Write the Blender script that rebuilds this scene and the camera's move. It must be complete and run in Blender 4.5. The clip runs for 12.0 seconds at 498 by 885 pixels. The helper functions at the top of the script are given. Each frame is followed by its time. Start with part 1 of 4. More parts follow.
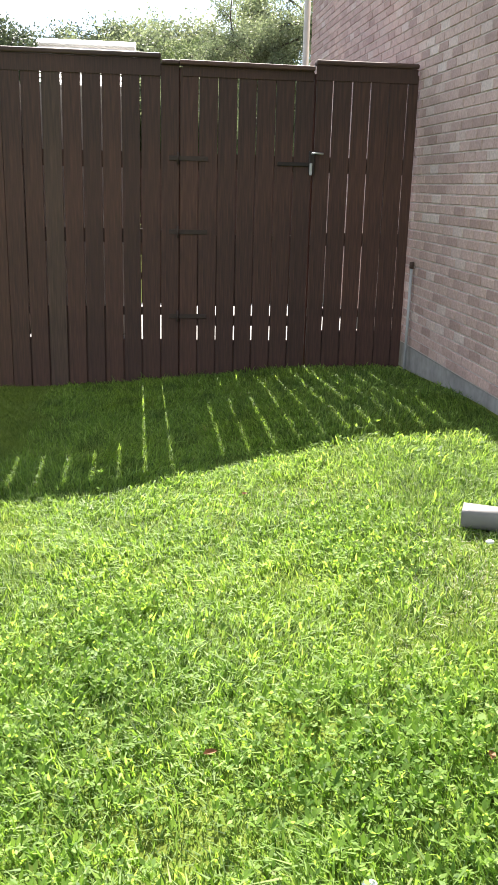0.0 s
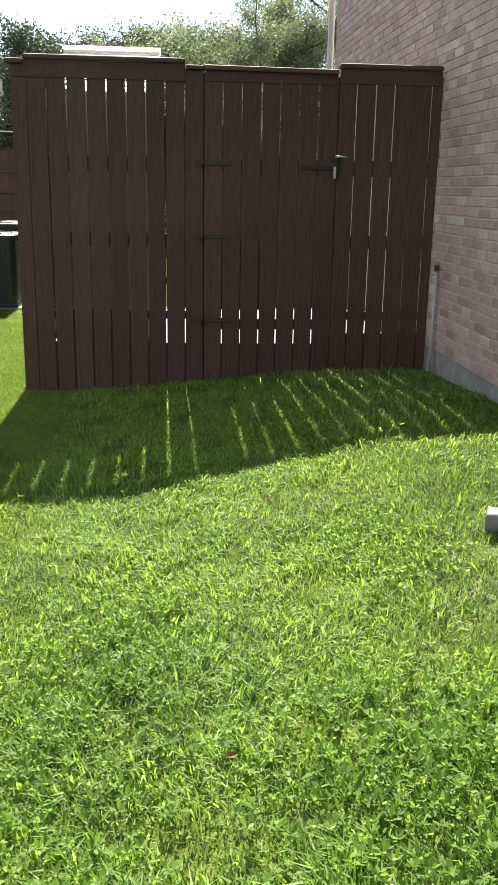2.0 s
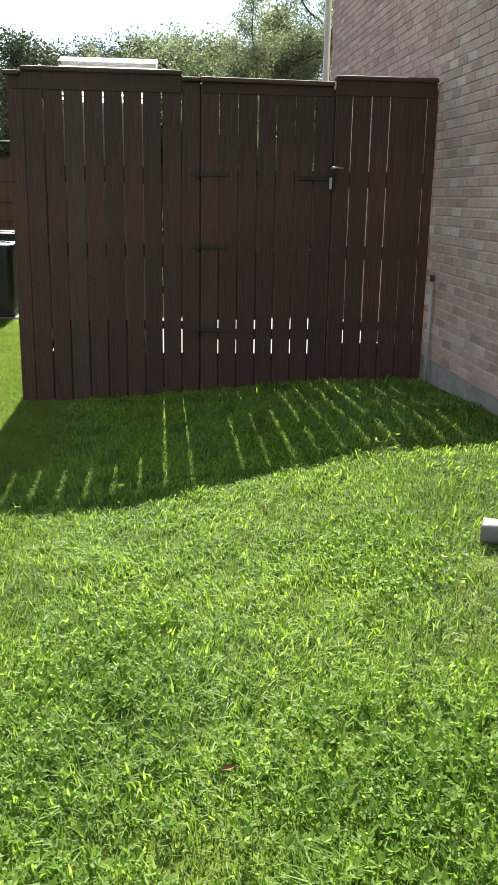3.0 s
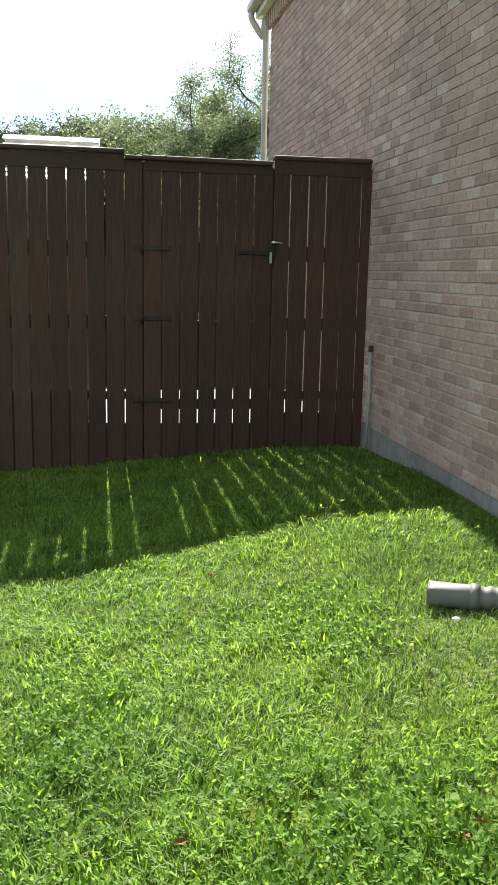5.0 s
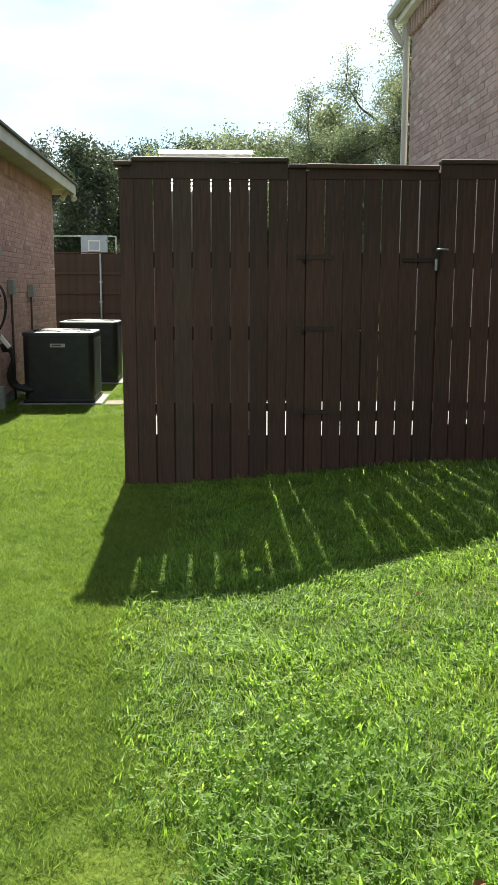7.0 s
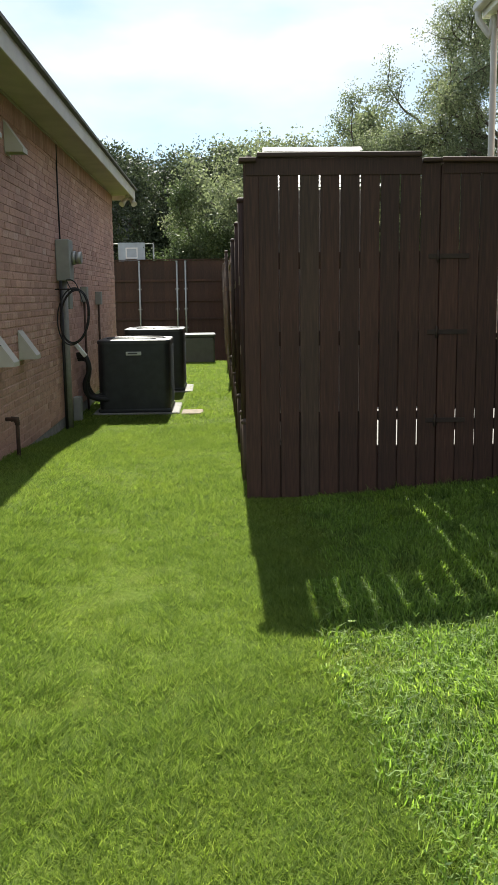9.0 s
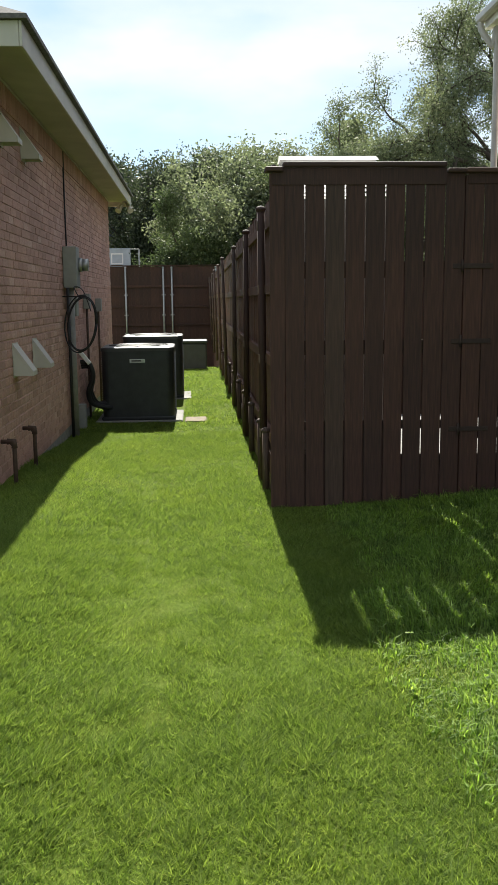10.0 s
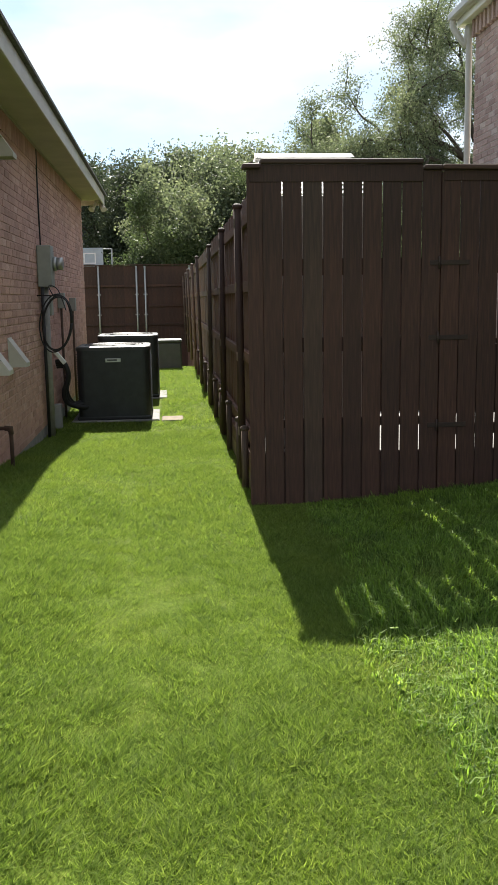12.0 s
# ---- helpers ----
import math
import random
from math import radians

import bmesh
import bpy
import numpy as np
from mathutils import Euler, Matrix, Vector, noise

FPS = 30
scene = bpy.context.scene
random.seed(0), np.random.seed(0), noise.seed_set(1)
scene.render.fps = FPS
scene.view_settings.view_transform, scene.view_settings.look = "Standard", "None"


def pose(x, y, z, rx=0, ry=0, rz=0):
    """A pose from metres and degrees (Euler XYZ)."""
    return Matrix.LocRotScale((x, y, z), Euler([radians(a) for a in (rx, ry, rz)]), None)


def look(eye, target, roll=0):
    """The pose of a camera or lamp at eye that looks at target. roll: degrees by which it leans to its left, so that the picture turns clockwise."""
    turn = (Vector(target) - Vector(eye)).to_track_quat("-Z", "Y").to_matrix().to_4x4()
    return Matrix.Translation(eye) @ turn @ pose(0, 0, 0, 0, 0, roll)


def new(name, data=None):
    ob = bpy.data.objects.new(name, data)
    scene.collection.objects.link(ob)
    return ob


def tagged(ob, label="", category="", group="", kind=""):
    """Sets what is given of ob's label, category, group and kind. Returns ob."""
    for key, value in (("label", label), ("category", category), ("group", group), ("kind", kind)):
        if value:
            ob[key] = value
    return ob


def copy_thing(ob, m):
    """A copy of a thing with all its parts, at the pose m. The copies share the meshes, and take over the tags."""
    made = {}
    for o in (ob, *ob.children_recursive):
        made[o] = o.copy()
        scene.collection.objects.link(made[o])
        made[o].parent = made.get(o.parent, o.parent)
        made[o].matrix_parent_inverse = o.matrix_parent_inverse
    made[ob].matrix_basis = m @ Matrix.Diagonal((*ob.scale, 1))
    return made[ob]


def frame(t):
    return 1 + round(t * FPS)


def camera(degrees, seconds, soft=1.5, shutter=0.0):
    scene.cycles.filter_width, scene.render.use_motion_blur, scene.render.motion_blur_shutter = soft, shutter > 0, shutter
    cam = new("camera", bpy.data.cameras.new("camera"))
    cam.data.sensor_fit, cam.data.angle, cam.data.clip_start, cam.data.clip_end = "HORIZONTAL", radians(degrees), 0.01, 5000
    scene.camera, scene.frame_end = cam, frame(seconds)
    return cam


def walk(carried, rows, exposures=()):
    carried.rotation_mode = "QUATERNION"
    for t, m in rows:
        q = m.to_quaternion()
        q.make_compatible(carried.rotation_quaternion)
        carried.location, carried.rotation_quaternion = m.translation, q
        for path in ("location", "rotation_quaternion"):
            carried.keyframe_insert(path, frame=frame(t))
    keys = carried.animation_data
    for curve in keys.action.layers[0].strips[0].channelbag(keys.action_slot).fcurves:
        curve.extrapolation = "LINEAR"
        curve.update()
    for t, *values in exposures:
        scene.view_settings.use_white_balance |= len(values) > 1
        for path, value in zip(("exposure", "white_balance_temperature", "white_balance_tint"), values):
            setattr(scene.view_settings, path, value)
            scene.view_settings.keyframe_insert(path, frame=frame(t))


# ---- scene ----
cam = camera(31.2, 12.0)
PATH = [
    (0, (1.099, -7.2, 1.599), (1.345, -5.293, 1.046), 1.5),
    (0.5, (1.1, -7.208, 1.599), (1.339, -5.301, 1.046), 1.5),
    (1, (1.104, -7.214, 1.603), (1.308, -5.303, 1.051), 1.2),
    (1.5, (1.107, -7.216, 1.606), (1.3, -5.302, 1.056), 1.0),
    (2, (1.109, -7.207, 1.603), (1.298, -5.293, 1.056), 1.0),
    (2.5, (1.114, -7.217, 1.61), (1.307, -5.301, 1.072), 0.9),
    (3, (1.111, -7.216, 1.621), (1.307, -5.298, 1.091), 1.0),
    (3.5, (1.107, -7.231, 1.645), (1.342, -5.304, 1.164), 1.0),
    (3.7, (1.106, -7.224, 1.644), (1.384, -5.294, 1.199), 1.2),
    (5.3, (1.067, -7.248, 1.601), (1.396, -5.31, 1.232), 1.2),
    (5.5, (1.036, -7.257, 1.613), (1.318, -5.312, 1.243), 1.0),
    (6, (0.916, -7.265, 1.619), (1.137, -5.312, 1.246), 1.0),
    (6.5, (0.806, -7.234, 1.595), (1.01, -5.279, 1.226), 1.0),
    (7, (0.622, -7.048, 1.557), (0.726, -5.08, 1.215), 0.1),
    (7.5, (0.414, -6.937, 1.578), (0.478, -4.966, 1.248), -0.5),
    (7.7, (0.364, -6.843, 1.597), (0.417, -4.872, 1.263), -1.0),
    (9.3, (-0.334, -6.612, 1.526), (-0.262, -4.64, 1.201), -0.5),
    (9.5, (-0.417, -6.599, 1.547), (-0.323, -4.627, 1.224), -0.6),
    (10, (-0.551, -6.596, 1.564), (-0.435, -4.625, 1.247), -0.6),
    (10.5, (-0.611, -6.598, 1.559), (-0.496, -4.627, 1.242), -0.4),
    (11, (-0.608, -6.597, 1.557), (-0.485, -4.626, 1.241), -0.5),
    (11.5, (-0.594, -6.58, 1.548), (-0.466, -4.609, 1.23), -0.6),
    (12, (-0.59, -6.577, 1.55), (-0.416, -4.61, 1.231), -0.9),
]
walk(cam, [(t, look(e, g, r)) for t, e, g, r in PATH], [(0, 2.1, 6500, 13), (1, 1.8, 6500, 11), (1.5, 1.72, 6500, 8), (3, 1.52, 6500, 7), (3.7, 1.42, 6500, 6), (5.5, 1.46, 6500, 1), (6.5, 1.4, 6500, 1), (7, 1.31, 6500, 2), (7.5, 1.1, 6500, 3), (9.5, 1.14, 6500, 7), (10.5, 0.96, 6500, 7), (11.2, 1.0, 6500, 8), (12, 1.22, 6500, 9)])

# ---- world and sun ----
SUN_EL, SUN_AZ = radians(42.2), radians(0.1)
world = bpy.data.worlds.new("sky")
scene.world = world
world.use_nodes = True
wn, wl = world.node_tree.nodes, world.node_tree.links
wn.clear()
sky = wn.new("ShaderNodeTexSky")
sky.sky_type, sky.sun_disc = "NISHITA", False
sky.sun_elevation, sky.sun_rotation = SUN_EL, SUN_AZ
sky.air_density, sky.dust_density = 1.0, 0.6
wtc = wn.new("ShaderNodeTexCoord")
wmap = wn.new("ShaderNodeMapping")
wmap.inputs["Scale"].default_value = (1.0, 1.0, 2.6)
wnoise = wn.new("ShaderNodeTexNoise")
wnoise.inputs["Scale"].default_value, wnoise.inputs["Detail"].default_value = 2.6, 6.0
wramp = wn.new("ShaderNodeValToRGB")
wramp.color_ramp.elements[0].position, wramp.color_ramp.elements[1].position = 0.38, 0.64
wmix = wn.new("ShaderNodeMixRGB")
wmix.inputs[2].default_value = (5.4, 5.5, 5.6, 1)
wbg = wn.new("ShaderNodeBackground")
wbg.inputs["Strength"].default_value = 0.096
wout = wn.new("ShaderNodeOutputWorld")
wl.new(wtc.outputs["Generated"], wmap.inputs["Vector"])
wl.new(wmap.outputs["Vector"], wnoise.inputs["Vector"])
wl.new(wnoise.outputs["Fac"], wramp.inputs["Fac"])
wl.new(wramp.outputs["Color"], wmix.inputs[0])
wtint = wn.new("ShaderNodeMixRGB")
wtint.blend_type = "MULTIPLY"
wtint.inputs[0].default_value, wtint.inputs[2].default_value = 1.0, (0.5, 0.59, 0.67, 1)
wl.new(sky.outputs["Color"], wtint.inputs[1])
wl.new(wtint.outputs["Color"], wmix.inputs[1])
wl.new(wmix.outputs["Color"], wbg.inputs["Color"])
wl.new(wbg.outputs["Background"], wout.inputs["Surface"])

sun = new("sun", bpy.data.lights.new("sun", "SUN"))
sun.data.energy, sun.data.angle, sun.data.color = 5.0, radians(0.5), (1.0, 0.95, 0.86)
SUN_WAY = Vector((math.sin(SUN_AZ) * math.cos(SUN_EL), math.cos(SUN_AZ) * math.cos(SUN_EL), math.sin(SUN_EL)))
sun.matrix_world = look(SUN_WAY * 50, (0, 0, 0))


# ---- materials ----
def mat(name, rough=0.6, metal=0.0):
    m = bpy.data.materials.new(name)
    m.use_nodes = True
    b = m.node_tree.nodes["Principled BSDF"]
    b.inputs["Roughness"].default_value, b.inputs["Metallic"].default_value = rough, metal
    return m, m.node_tree.nodes, m.node_tree.links, b


def noise_node(n, l, scale, detail=4.0, stretch=(1, 1, 1), coords="Object"):
    tc, mp, no = n.new("ShaderNodeTexCoord"), n.new("ShaderNodeMapping"), n.new("ShaderNodeTexNoise")
    mp.inputs["Scale"].default_value = stretch
    no.inputs["Scale"].default_value, no.inputs["Detail"].default_value = scale, detail
    l.new(tc.outputs[coords], mp.inputs["Vector"])
    l.new(mp.outputs["Vector"], no.inputs["Vector"])
    return no.outputs["Fac"]


def ramp_node(n, l, fac, stops):
    r = n.new("ShaderNodeValToRGB")
    e = r.color_ramp.elements
    while len(e) < len(stops):
        e.new(0.5)
    for i, (p, c) in enumerate(stops):
        e[i].position, e[i].color = p, (*c, 1)
    l.new(fac, r.inputs["Fac"])
    return r.outputs["Color"]


def blend(n, l, a, b, fac, kind="MIX"):
    m = n.new("ShaderNodeMixRGB")
    m.blend_type = kind
    for i, v in ((0, fac), (1, a), (2, b)):
        if isinstance(v, (int, float)):
            m.inputs[i].default_value = v
        elif isinstance(v, tuple):
            m.inputs[i].default_value = (*v, 1)
        else:
            l.new(v, m.inputs[i])
    return m.outputs["Color"]


def bump_node(n, l, b, height, strength=0.3, distance=0.01):
    u = n.new("ShaderNodeBump")
    u.inputs["Strength"].default_value, u.inputs["Distance"].default_value = strength, distance
    l.new(height, u.inputs["Height"])
    l.new(u.outputs["Normal"], b.inputs["Normal"])


def random_tint(n, l, color, low, high, island=False):
    """Lightness varied from piece to piece."""
    o = n.new("ShaderNodeNewGeometry" if island else "ShaderNodeObjectInfo")
    out = o.outputs["Random Per Island"] if island else o.outputs["Random"]
    r = ramp_node(n, l, out, [(0.0, low), (1.0, high)])
    return blend(n, l, color, r, 1.0, "MULTIPLY")


def wood_mat(name, dark, mid, light, rough=0.72, grain=(14, 14, 0.9)):
    m, n, l, b = mat(name, rough)
    g = noise_node(n, l, 6.0, 6.0, grain)
    big = noise_node(n, l, 1.1, 3.0, (1, 1, 0.6))
    c = ramp_node(n, l, g, [(0.25, dark), (0.55, mid), (0.8, light)])
    st = ramp_node(n, l, big, [(0.35, (0.62, 0.6, 0.58)), (0.62, (1.1, 1.05, 1.0))])
    c = blend(n, l, c, st, 0.8, "MULTIPLY")
    c = random_tint(n, l, c, (0.78, 0.77, 0.78), (1.15, 1.1, 1.06))
    l.new(c, b.inputs["Base Color"])
    bump_node(n, l, b, g, 0.35, 0.004)
    return m


def plain_mat(name, color, rough=0.5, metal=0.0, vary=0.12, scale=9.0, bump=0.1, stretch=(1, 1, 1)):
    m, n, l, b = mat(name, rough, metal)
    f = noise_node(n, l, scale, 5.0, stretch)
    f2 = noise_node(n, l, scale * 0.17 + 0.4, 2.0)
    lo, hi = tuple(c * (1 - vary) for c in color), tuple(min(1, c * (1 + vary)) for c in color)
    c = ramp_node(n, l, f, [(0.3, lo), (0.7, hi)])
    c = blend(n, l, c, ramp_node(n, l, f2, [(0.3, (0.85, 0.85, 0.85)), (0.65, (1.05, 1.05, 1.05))]), 0.8, "MULTIPLY")
    l.new(c, b.inputs["Base Color"])
    if bump:
        bump_node(n, l, b, f, bump, 0.004)
    return m


def brick_mat(name, a, c, e, island):
    m, n, l, b = mat(name, 0.85)
    f = noise_node(n, l, 55.0, 5.0)
    big = noise_node(n, l, 0.7, 4.0)
    o = n.new("ShaderNodeNewGeometry" if island else "ShaderNodeObjectInfo")
    k = ramp_node(n, l, o.outputs["Random Per Island" if island else "Random"], [(0.0, a), (0.45, c), (0.85, c), (1.0, e)])
    k = blend(n, l, k, ramp_node(n, l, f, [(0.3, (0.75, 0.74, 0.73)), (0.7, (1.12, 1.1, 1.08))]), 0.9, "MULTIPLY")
    k = blend(n, l, k, ramp_node(n, l, big, [(0.35, (0.8, 0.8, 0.82)), (0.65, (1.08, 1.06, 1.05))]), 0.9, "MULTIPLY")
    l.new(k, b.inputs["Base Color"])
    bump_node(n, l, b, f, 0.4, 0.004)
    return m


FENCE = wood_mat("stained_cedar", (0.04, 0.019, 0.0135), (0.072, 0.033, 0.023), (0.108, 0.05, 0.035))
FENCE_CAP = wood_mat("stained_cap", (0.04, 0.022, 0.016), (0.07, 0.036, 0.026), (0.11, 0.06, 0.045), 0.7, (0.9, 14, 14))
NEWER = wood_mat("newer_cedar", (0.045, 0.028, 0.02), (0.078, 0.046, 0.033), (0.115, 0.068, 0.05))
# stained cedar lightened: the glow of light on the side fence, as colour
SIDE_WOOD = wood_mat("lit_cedar", (0.09, 0.045, 0.028), (0.16, 0.08, 0.052), (0.23, 0.125, 0.085))
# pale tone that carries the lit look of the rail brackets in its colour
RAIL_END = wood_mat("pale_lit_cedar", (0.16, 0.12, 0.09), (0.24, 0.18, 0.14), (0.32, 0.25, 0.2))
POST_WOOD = wood_mat("post_wood", (0.06, 0.04, 0.03), (0.1, 0.066, 0.05), (0.15, 0.1, 0.08))
ROSE = ((0.4, 0.275, 0.245), (0.54, 0.39, 0.35), (0.64, 0.53, 0.49))
RED = ((0.45, 0.265, 0.215), (0.585, 0.355, 0.29), (0.67, 0.45, 0.385))
BRICK_R = brick_mat("rose_brick", *ROSE, False)
BRICK_R2 = brick_mat("rose_brick_joined", *ROSE, True)
BRICK_L = brick_mat("red_brick", *RED, False)
BRICK_L2 = brick_mat("red_brick_joined", *RED, True)
MORTAR = plain_mat("mortar", (0.54, 0.46, 0.43), 0.9, 0, 0.15, 30.0, 0.3)
MORTAR_L = plain_mat("red_mortar", (0.56, 0.36, 0.295), 0.9, 0, 0.15, 30.0, 0.3)
CONCRETE = plain_mat("concrete", (0.3, 0.29, 0.275), 0.9, 0, 0.18, 14.0, 0.3)
WHITE = plain_mat("white_paint", (0.84, 0.83, 0.81), 0.5, 0, 0.04, 6.0, 0.05)
TRIM = plain_mat("greige_paint", (0.56, 0.53, 0.47), 0.6, 0, 0.06, 6.0, 0.05)
SOFFIT = plain_mat("soffit_paint", (0.5, 0.46, 0.38), 0.7, 0, 0.06, 5.0, 0.05)
SHINGLE = plain_mat("asphalt_shingle", (0.12, 0.115, 0.11), 0.95, 0, 0.35, 40.0, 0.5)
AC_BLACK = plain_mat("dark_steel", (0.026, 0.028, 0.029), 0.42, 0, 0.2, 12.0, 0.05)
AC_TOP = plain_mat("grey_top", (0.05, 0.052, 0.052), 0.45, 0.0, 0.1, 12.0, 0.05)
GREY_BOX = plain_mat("grey_enclosure", (0.3, 0.31, 0.29), 0.55, 0, 0.08, 10.0, 0.05)
GREEN_BOX = plain_mat("green_enclosure", (0.065, 0.085, 0.075), 0.6, 0, 0.1, 10.0, 0.05)
GALV = plain_mat("galvanised_steel", (0.45, 0.45, 0.44), 0.45, 0.7, 0.12, 20.0, 0.05)
RUBBER = plain_mat("black_rubber", (0.02, 0.02, 0.022), 0.55, 0, 0.2, 10.0, 0.1)
RUST = plain_mat("rusty_pipe", (0.09, 0.055, 0.04), 0.75, 0.2, 0.3, 25.0, 0.3)
IRON = plain_mat("black_iron", (0.028, 0.02, 0.017), 0.55, 0.4, 0.2, 25.0, 0.2)
HINGE = plain_mat("stained_hinge", (0.04, 0.024, 0.018), 0.7, 0.1, 0.2, 25.0, 0.2)
VINYL = plain_mat("weathered_vinyl", (0.15, 0.143, 0.135), 0.6, 0, 0.12, 14.0, 0.1)
PVC = plain_mat("grey_pvc", (0.36, 0.36, 0.35), 0.5, 0, 0.08, 12.0, 0.05)
GUTTER = plain_mat("gutter_paint", (0.52, 0.5, 0.46), 0.45, 0, 0.06, 8.0, 0.03)
BADGE = plain_mat("silver_badge", (0.55, 0.55, 0.54), 0.35, 0.6, 0.05, 8.0, 0)
BAR = plain_mat("dark_print", (0.08, 0.08, 0.08), 0.6, 0, 0.05, 8.0, 0)


# ---- mesh helpers ----
def mesh_of(name, bm, material, smooth=False):
    me = bpy.data.meshes.new(name)
    bm.to_mesh(me)
    bm.free()
    me.materials.append(material)
    if smooth:
        for p in me.polygons:
            p.use_smooth = True
    return me


def part(name, bm, material, parent=None, label="", smooth=False):
    ob = new(name, mesh_of(name, bm, material, smooth) if isinstance(bm, bmesh.types.BMesh) else bm)
    if parent:
        ob.parent = parent
    if label:
        ob["label"] = label
    return ob


def box(x0, x1, y0, y1, z0, z1, bevel=0.0, bm=None, seg=1):
    b2 = bmesh.new()
    bmesh.ops.create_cube(b2, size=1, matrix=Matrix.LocRotScale(((x0 + x1) / 2, (y0 + y1) / 2, (z0 + z1) / 2), None, (x1 - x0, y1 - y0, z1 - z0)))
    if bevel:
        bmesh.ops.bevel(b2, geom=b2.edges[:], offset=bevel, segments=seg, affect="EDGES", profile=0.5)
    if bm is None:
        return b2
    me = bpy.data.meshes.new("t")
    b2.to_mesh(me)
    b2.free()
    bm.from_mesh(me)
    bpy.data.meshes.remove(me)
    return bm


def tube(points, r, bm=None, seg=8, r1=None, cap=True):
    """A round tube along a polyline, tapering from r to r1."""
    bm = bm or bmesh.new()
    pts = [Vector(p) for p in points]
    rings, n = [], len(pts)
    side = None
    for i, p in enumerate(pts):
        d = (pts[min(i + 1, n - 1)] - pts[max(i - 1, 0)]).normalized()
        a = side if side is not None else (Vector((0, 0, 1)) if abs(d.z) < 0.9 else Vector((1, 0, 0)))
        u = (a - d * a.dot(d)).normalized()
        side = u
        v = d.cross(u)
        rad = r if r1 is None else r + (r1 - r) * i / (n - 1)
        rings.append([bm.verts.new(p + (u * math.cos(2 * math.pi * k / seg) + v * math.sin(2 * math.pi * k / seg)) * rad) for k in range(seg)])
    for q, w in zip(rings, rings[1:]):
        for k in range(seg):
            bm.faces.new((q[k], q[(k + 1) % seg], w[(k + 1) % seg], w[k])).smooth = True
    if cap:
        bm.faces.new(rings[0][::-1])
        bm.faces.new(rings[-1])
    return bm


def quads(verts, faces, name, material):
    me = bpy.data.meshes.new(name)
    me.from_pydata(verts, [], faces)
    me.materials.append(material)
    return me


def empty(name, x=0, y=0, z=0):
    ob = new(name)
    ob.location = (x, y, z)
    ob.empty_display_size = 0.1
    return ob


def smooth01(a):
    a = max(0.0, min(1.0, a))
    return a * a * (3 - 2 * a)


def ground_z(x, y):
    """The lawn: level beside the brick house on one side, a low bank towards the other house."""
    bank = 0.27 * smooth01((x - 0.35) / 2.5) * (0.6 + 0.4 * smooth01(-y / 1.9))
    if y > 0:
        bank *= 1 - smooth01(y / 6.0)
    left = 0.2 * smooth01((-x - 0.7) / 0.9) * (1 - smooth01((y - 0.3) / 3.6))
    bank -= 0.9 * smooth01((y - 13.6) / 8)
    return bank + left + 0.012 * noise.noise((x * 0.9, y * 0.9, 0)) * smooth01((12 - abs(y)) / 6)


# ---- ground ----
def ground_mat():
    m, n, l, b = mat("turf_soil", 0.95)
    b.inputs["Specular IOR Level"].default_value = 0.05
    f = noise_node(n, l, 60.0, 6.0)
    g = noise_node(n, l, 2.2, 4.0)
    c = ramp_node(n, l, f, [(0.3, (0.07, 0.1, 0.016)), (0.7, (0.14, 0.19, 0.036))])
    c = blend(n, l, c, ramp_node(n, l, g, [(0.36, (1.08, 1.0, 0.88)), (0.6, (0.95, 1.0, 0.95))]), 0.8, "MULTIPLY")
    l.new(c, b.inputs["Base Color"])
    bump_node(n, l, b, f, 0.5, 0.015)
    return m


def build_ground():
    xs = [-400, -120, -40, -15, -6] + [-4 + 0.2 * i for i in range(51)] + [8, 15, 40, 120, 400]
    ys = [-300, -100, -30, -14] + [-10 + 0.2 * i for i in range(181)] + [28, 34, 60, 150, 500]
    v = [(x, y, ground_z(x, y)) for y in ys for x in xs]
    w = len(xs)
    f = [(j * w + i, j * w + i + 1, (j + 1) * w + i + 1, (j + 1) * w + i) for j in range(len(ys) - 1) for i in range(w - 1)]
    me = quads(v, f, "ground", ground_mat())
    for p in me.polygons:
        p.use_smooth = True
    return tagged(new("ground", me), "green lawn turf over soil, rising gently to a bank", "lawn", kind="structure")


build_ground()

# ---- the front fence with its gate ----
PITCH = 0.1468
TOP = 2.45


def board_mesh(w, h, t=0.016):
    bm = box(-w / 2, w / 2, -t, 0, 0, h, 0.0018)
    return mesh_of("board", bm, FENCE)


def fence_boards(parent, x0, x1s, z_top, y_face, rnd):
    """Boards between the joints of the list, standing on the ground; each leans a little."""
    for a, b in zip(x1s, x1s[1:]):
        gap = WIDE.get(round((b - JOINTS[0]) / PITCH), rnd.choice((0.004, 0.005, 0.006) if a > 1.2 else (0.002, 0.003, 0.004)))
        w = b - a - gap
        xm = (a + b) / 2
        zg = ground_z(xm, 0) - 0.03
        ob = part("board", board_mesh(w, z_top - zg), None, parent)
        ob.location = (xm - x0, y_face + rnd.uniform(-0.002, 0.002), zg)
        ob.rotation_euler = (0, radians(rnd.uniform(-0.06, 0.06)), 0)


JOINTS = [0.258 + PITCH * k for k in range(-1, 21)]
rnd = random.Random(4)
# joints that have dried open, by number, and their width
WIDE = {0: 0.001, 1: 0.008, 2: 0.011, 3: 0.011, 4: 0.011, 5: 0.011, 6: 0.011, 7: 0.013, 8: 0.006, 9: 0.01, 10: 0.009, 11: 0.006, 12: 0.005, 13: 0.014, 14: 0.007, 15: 0.009, 16: 0.009, 17: 0.011, 18: 0.006, 19: 0.012, 20: 0.006}


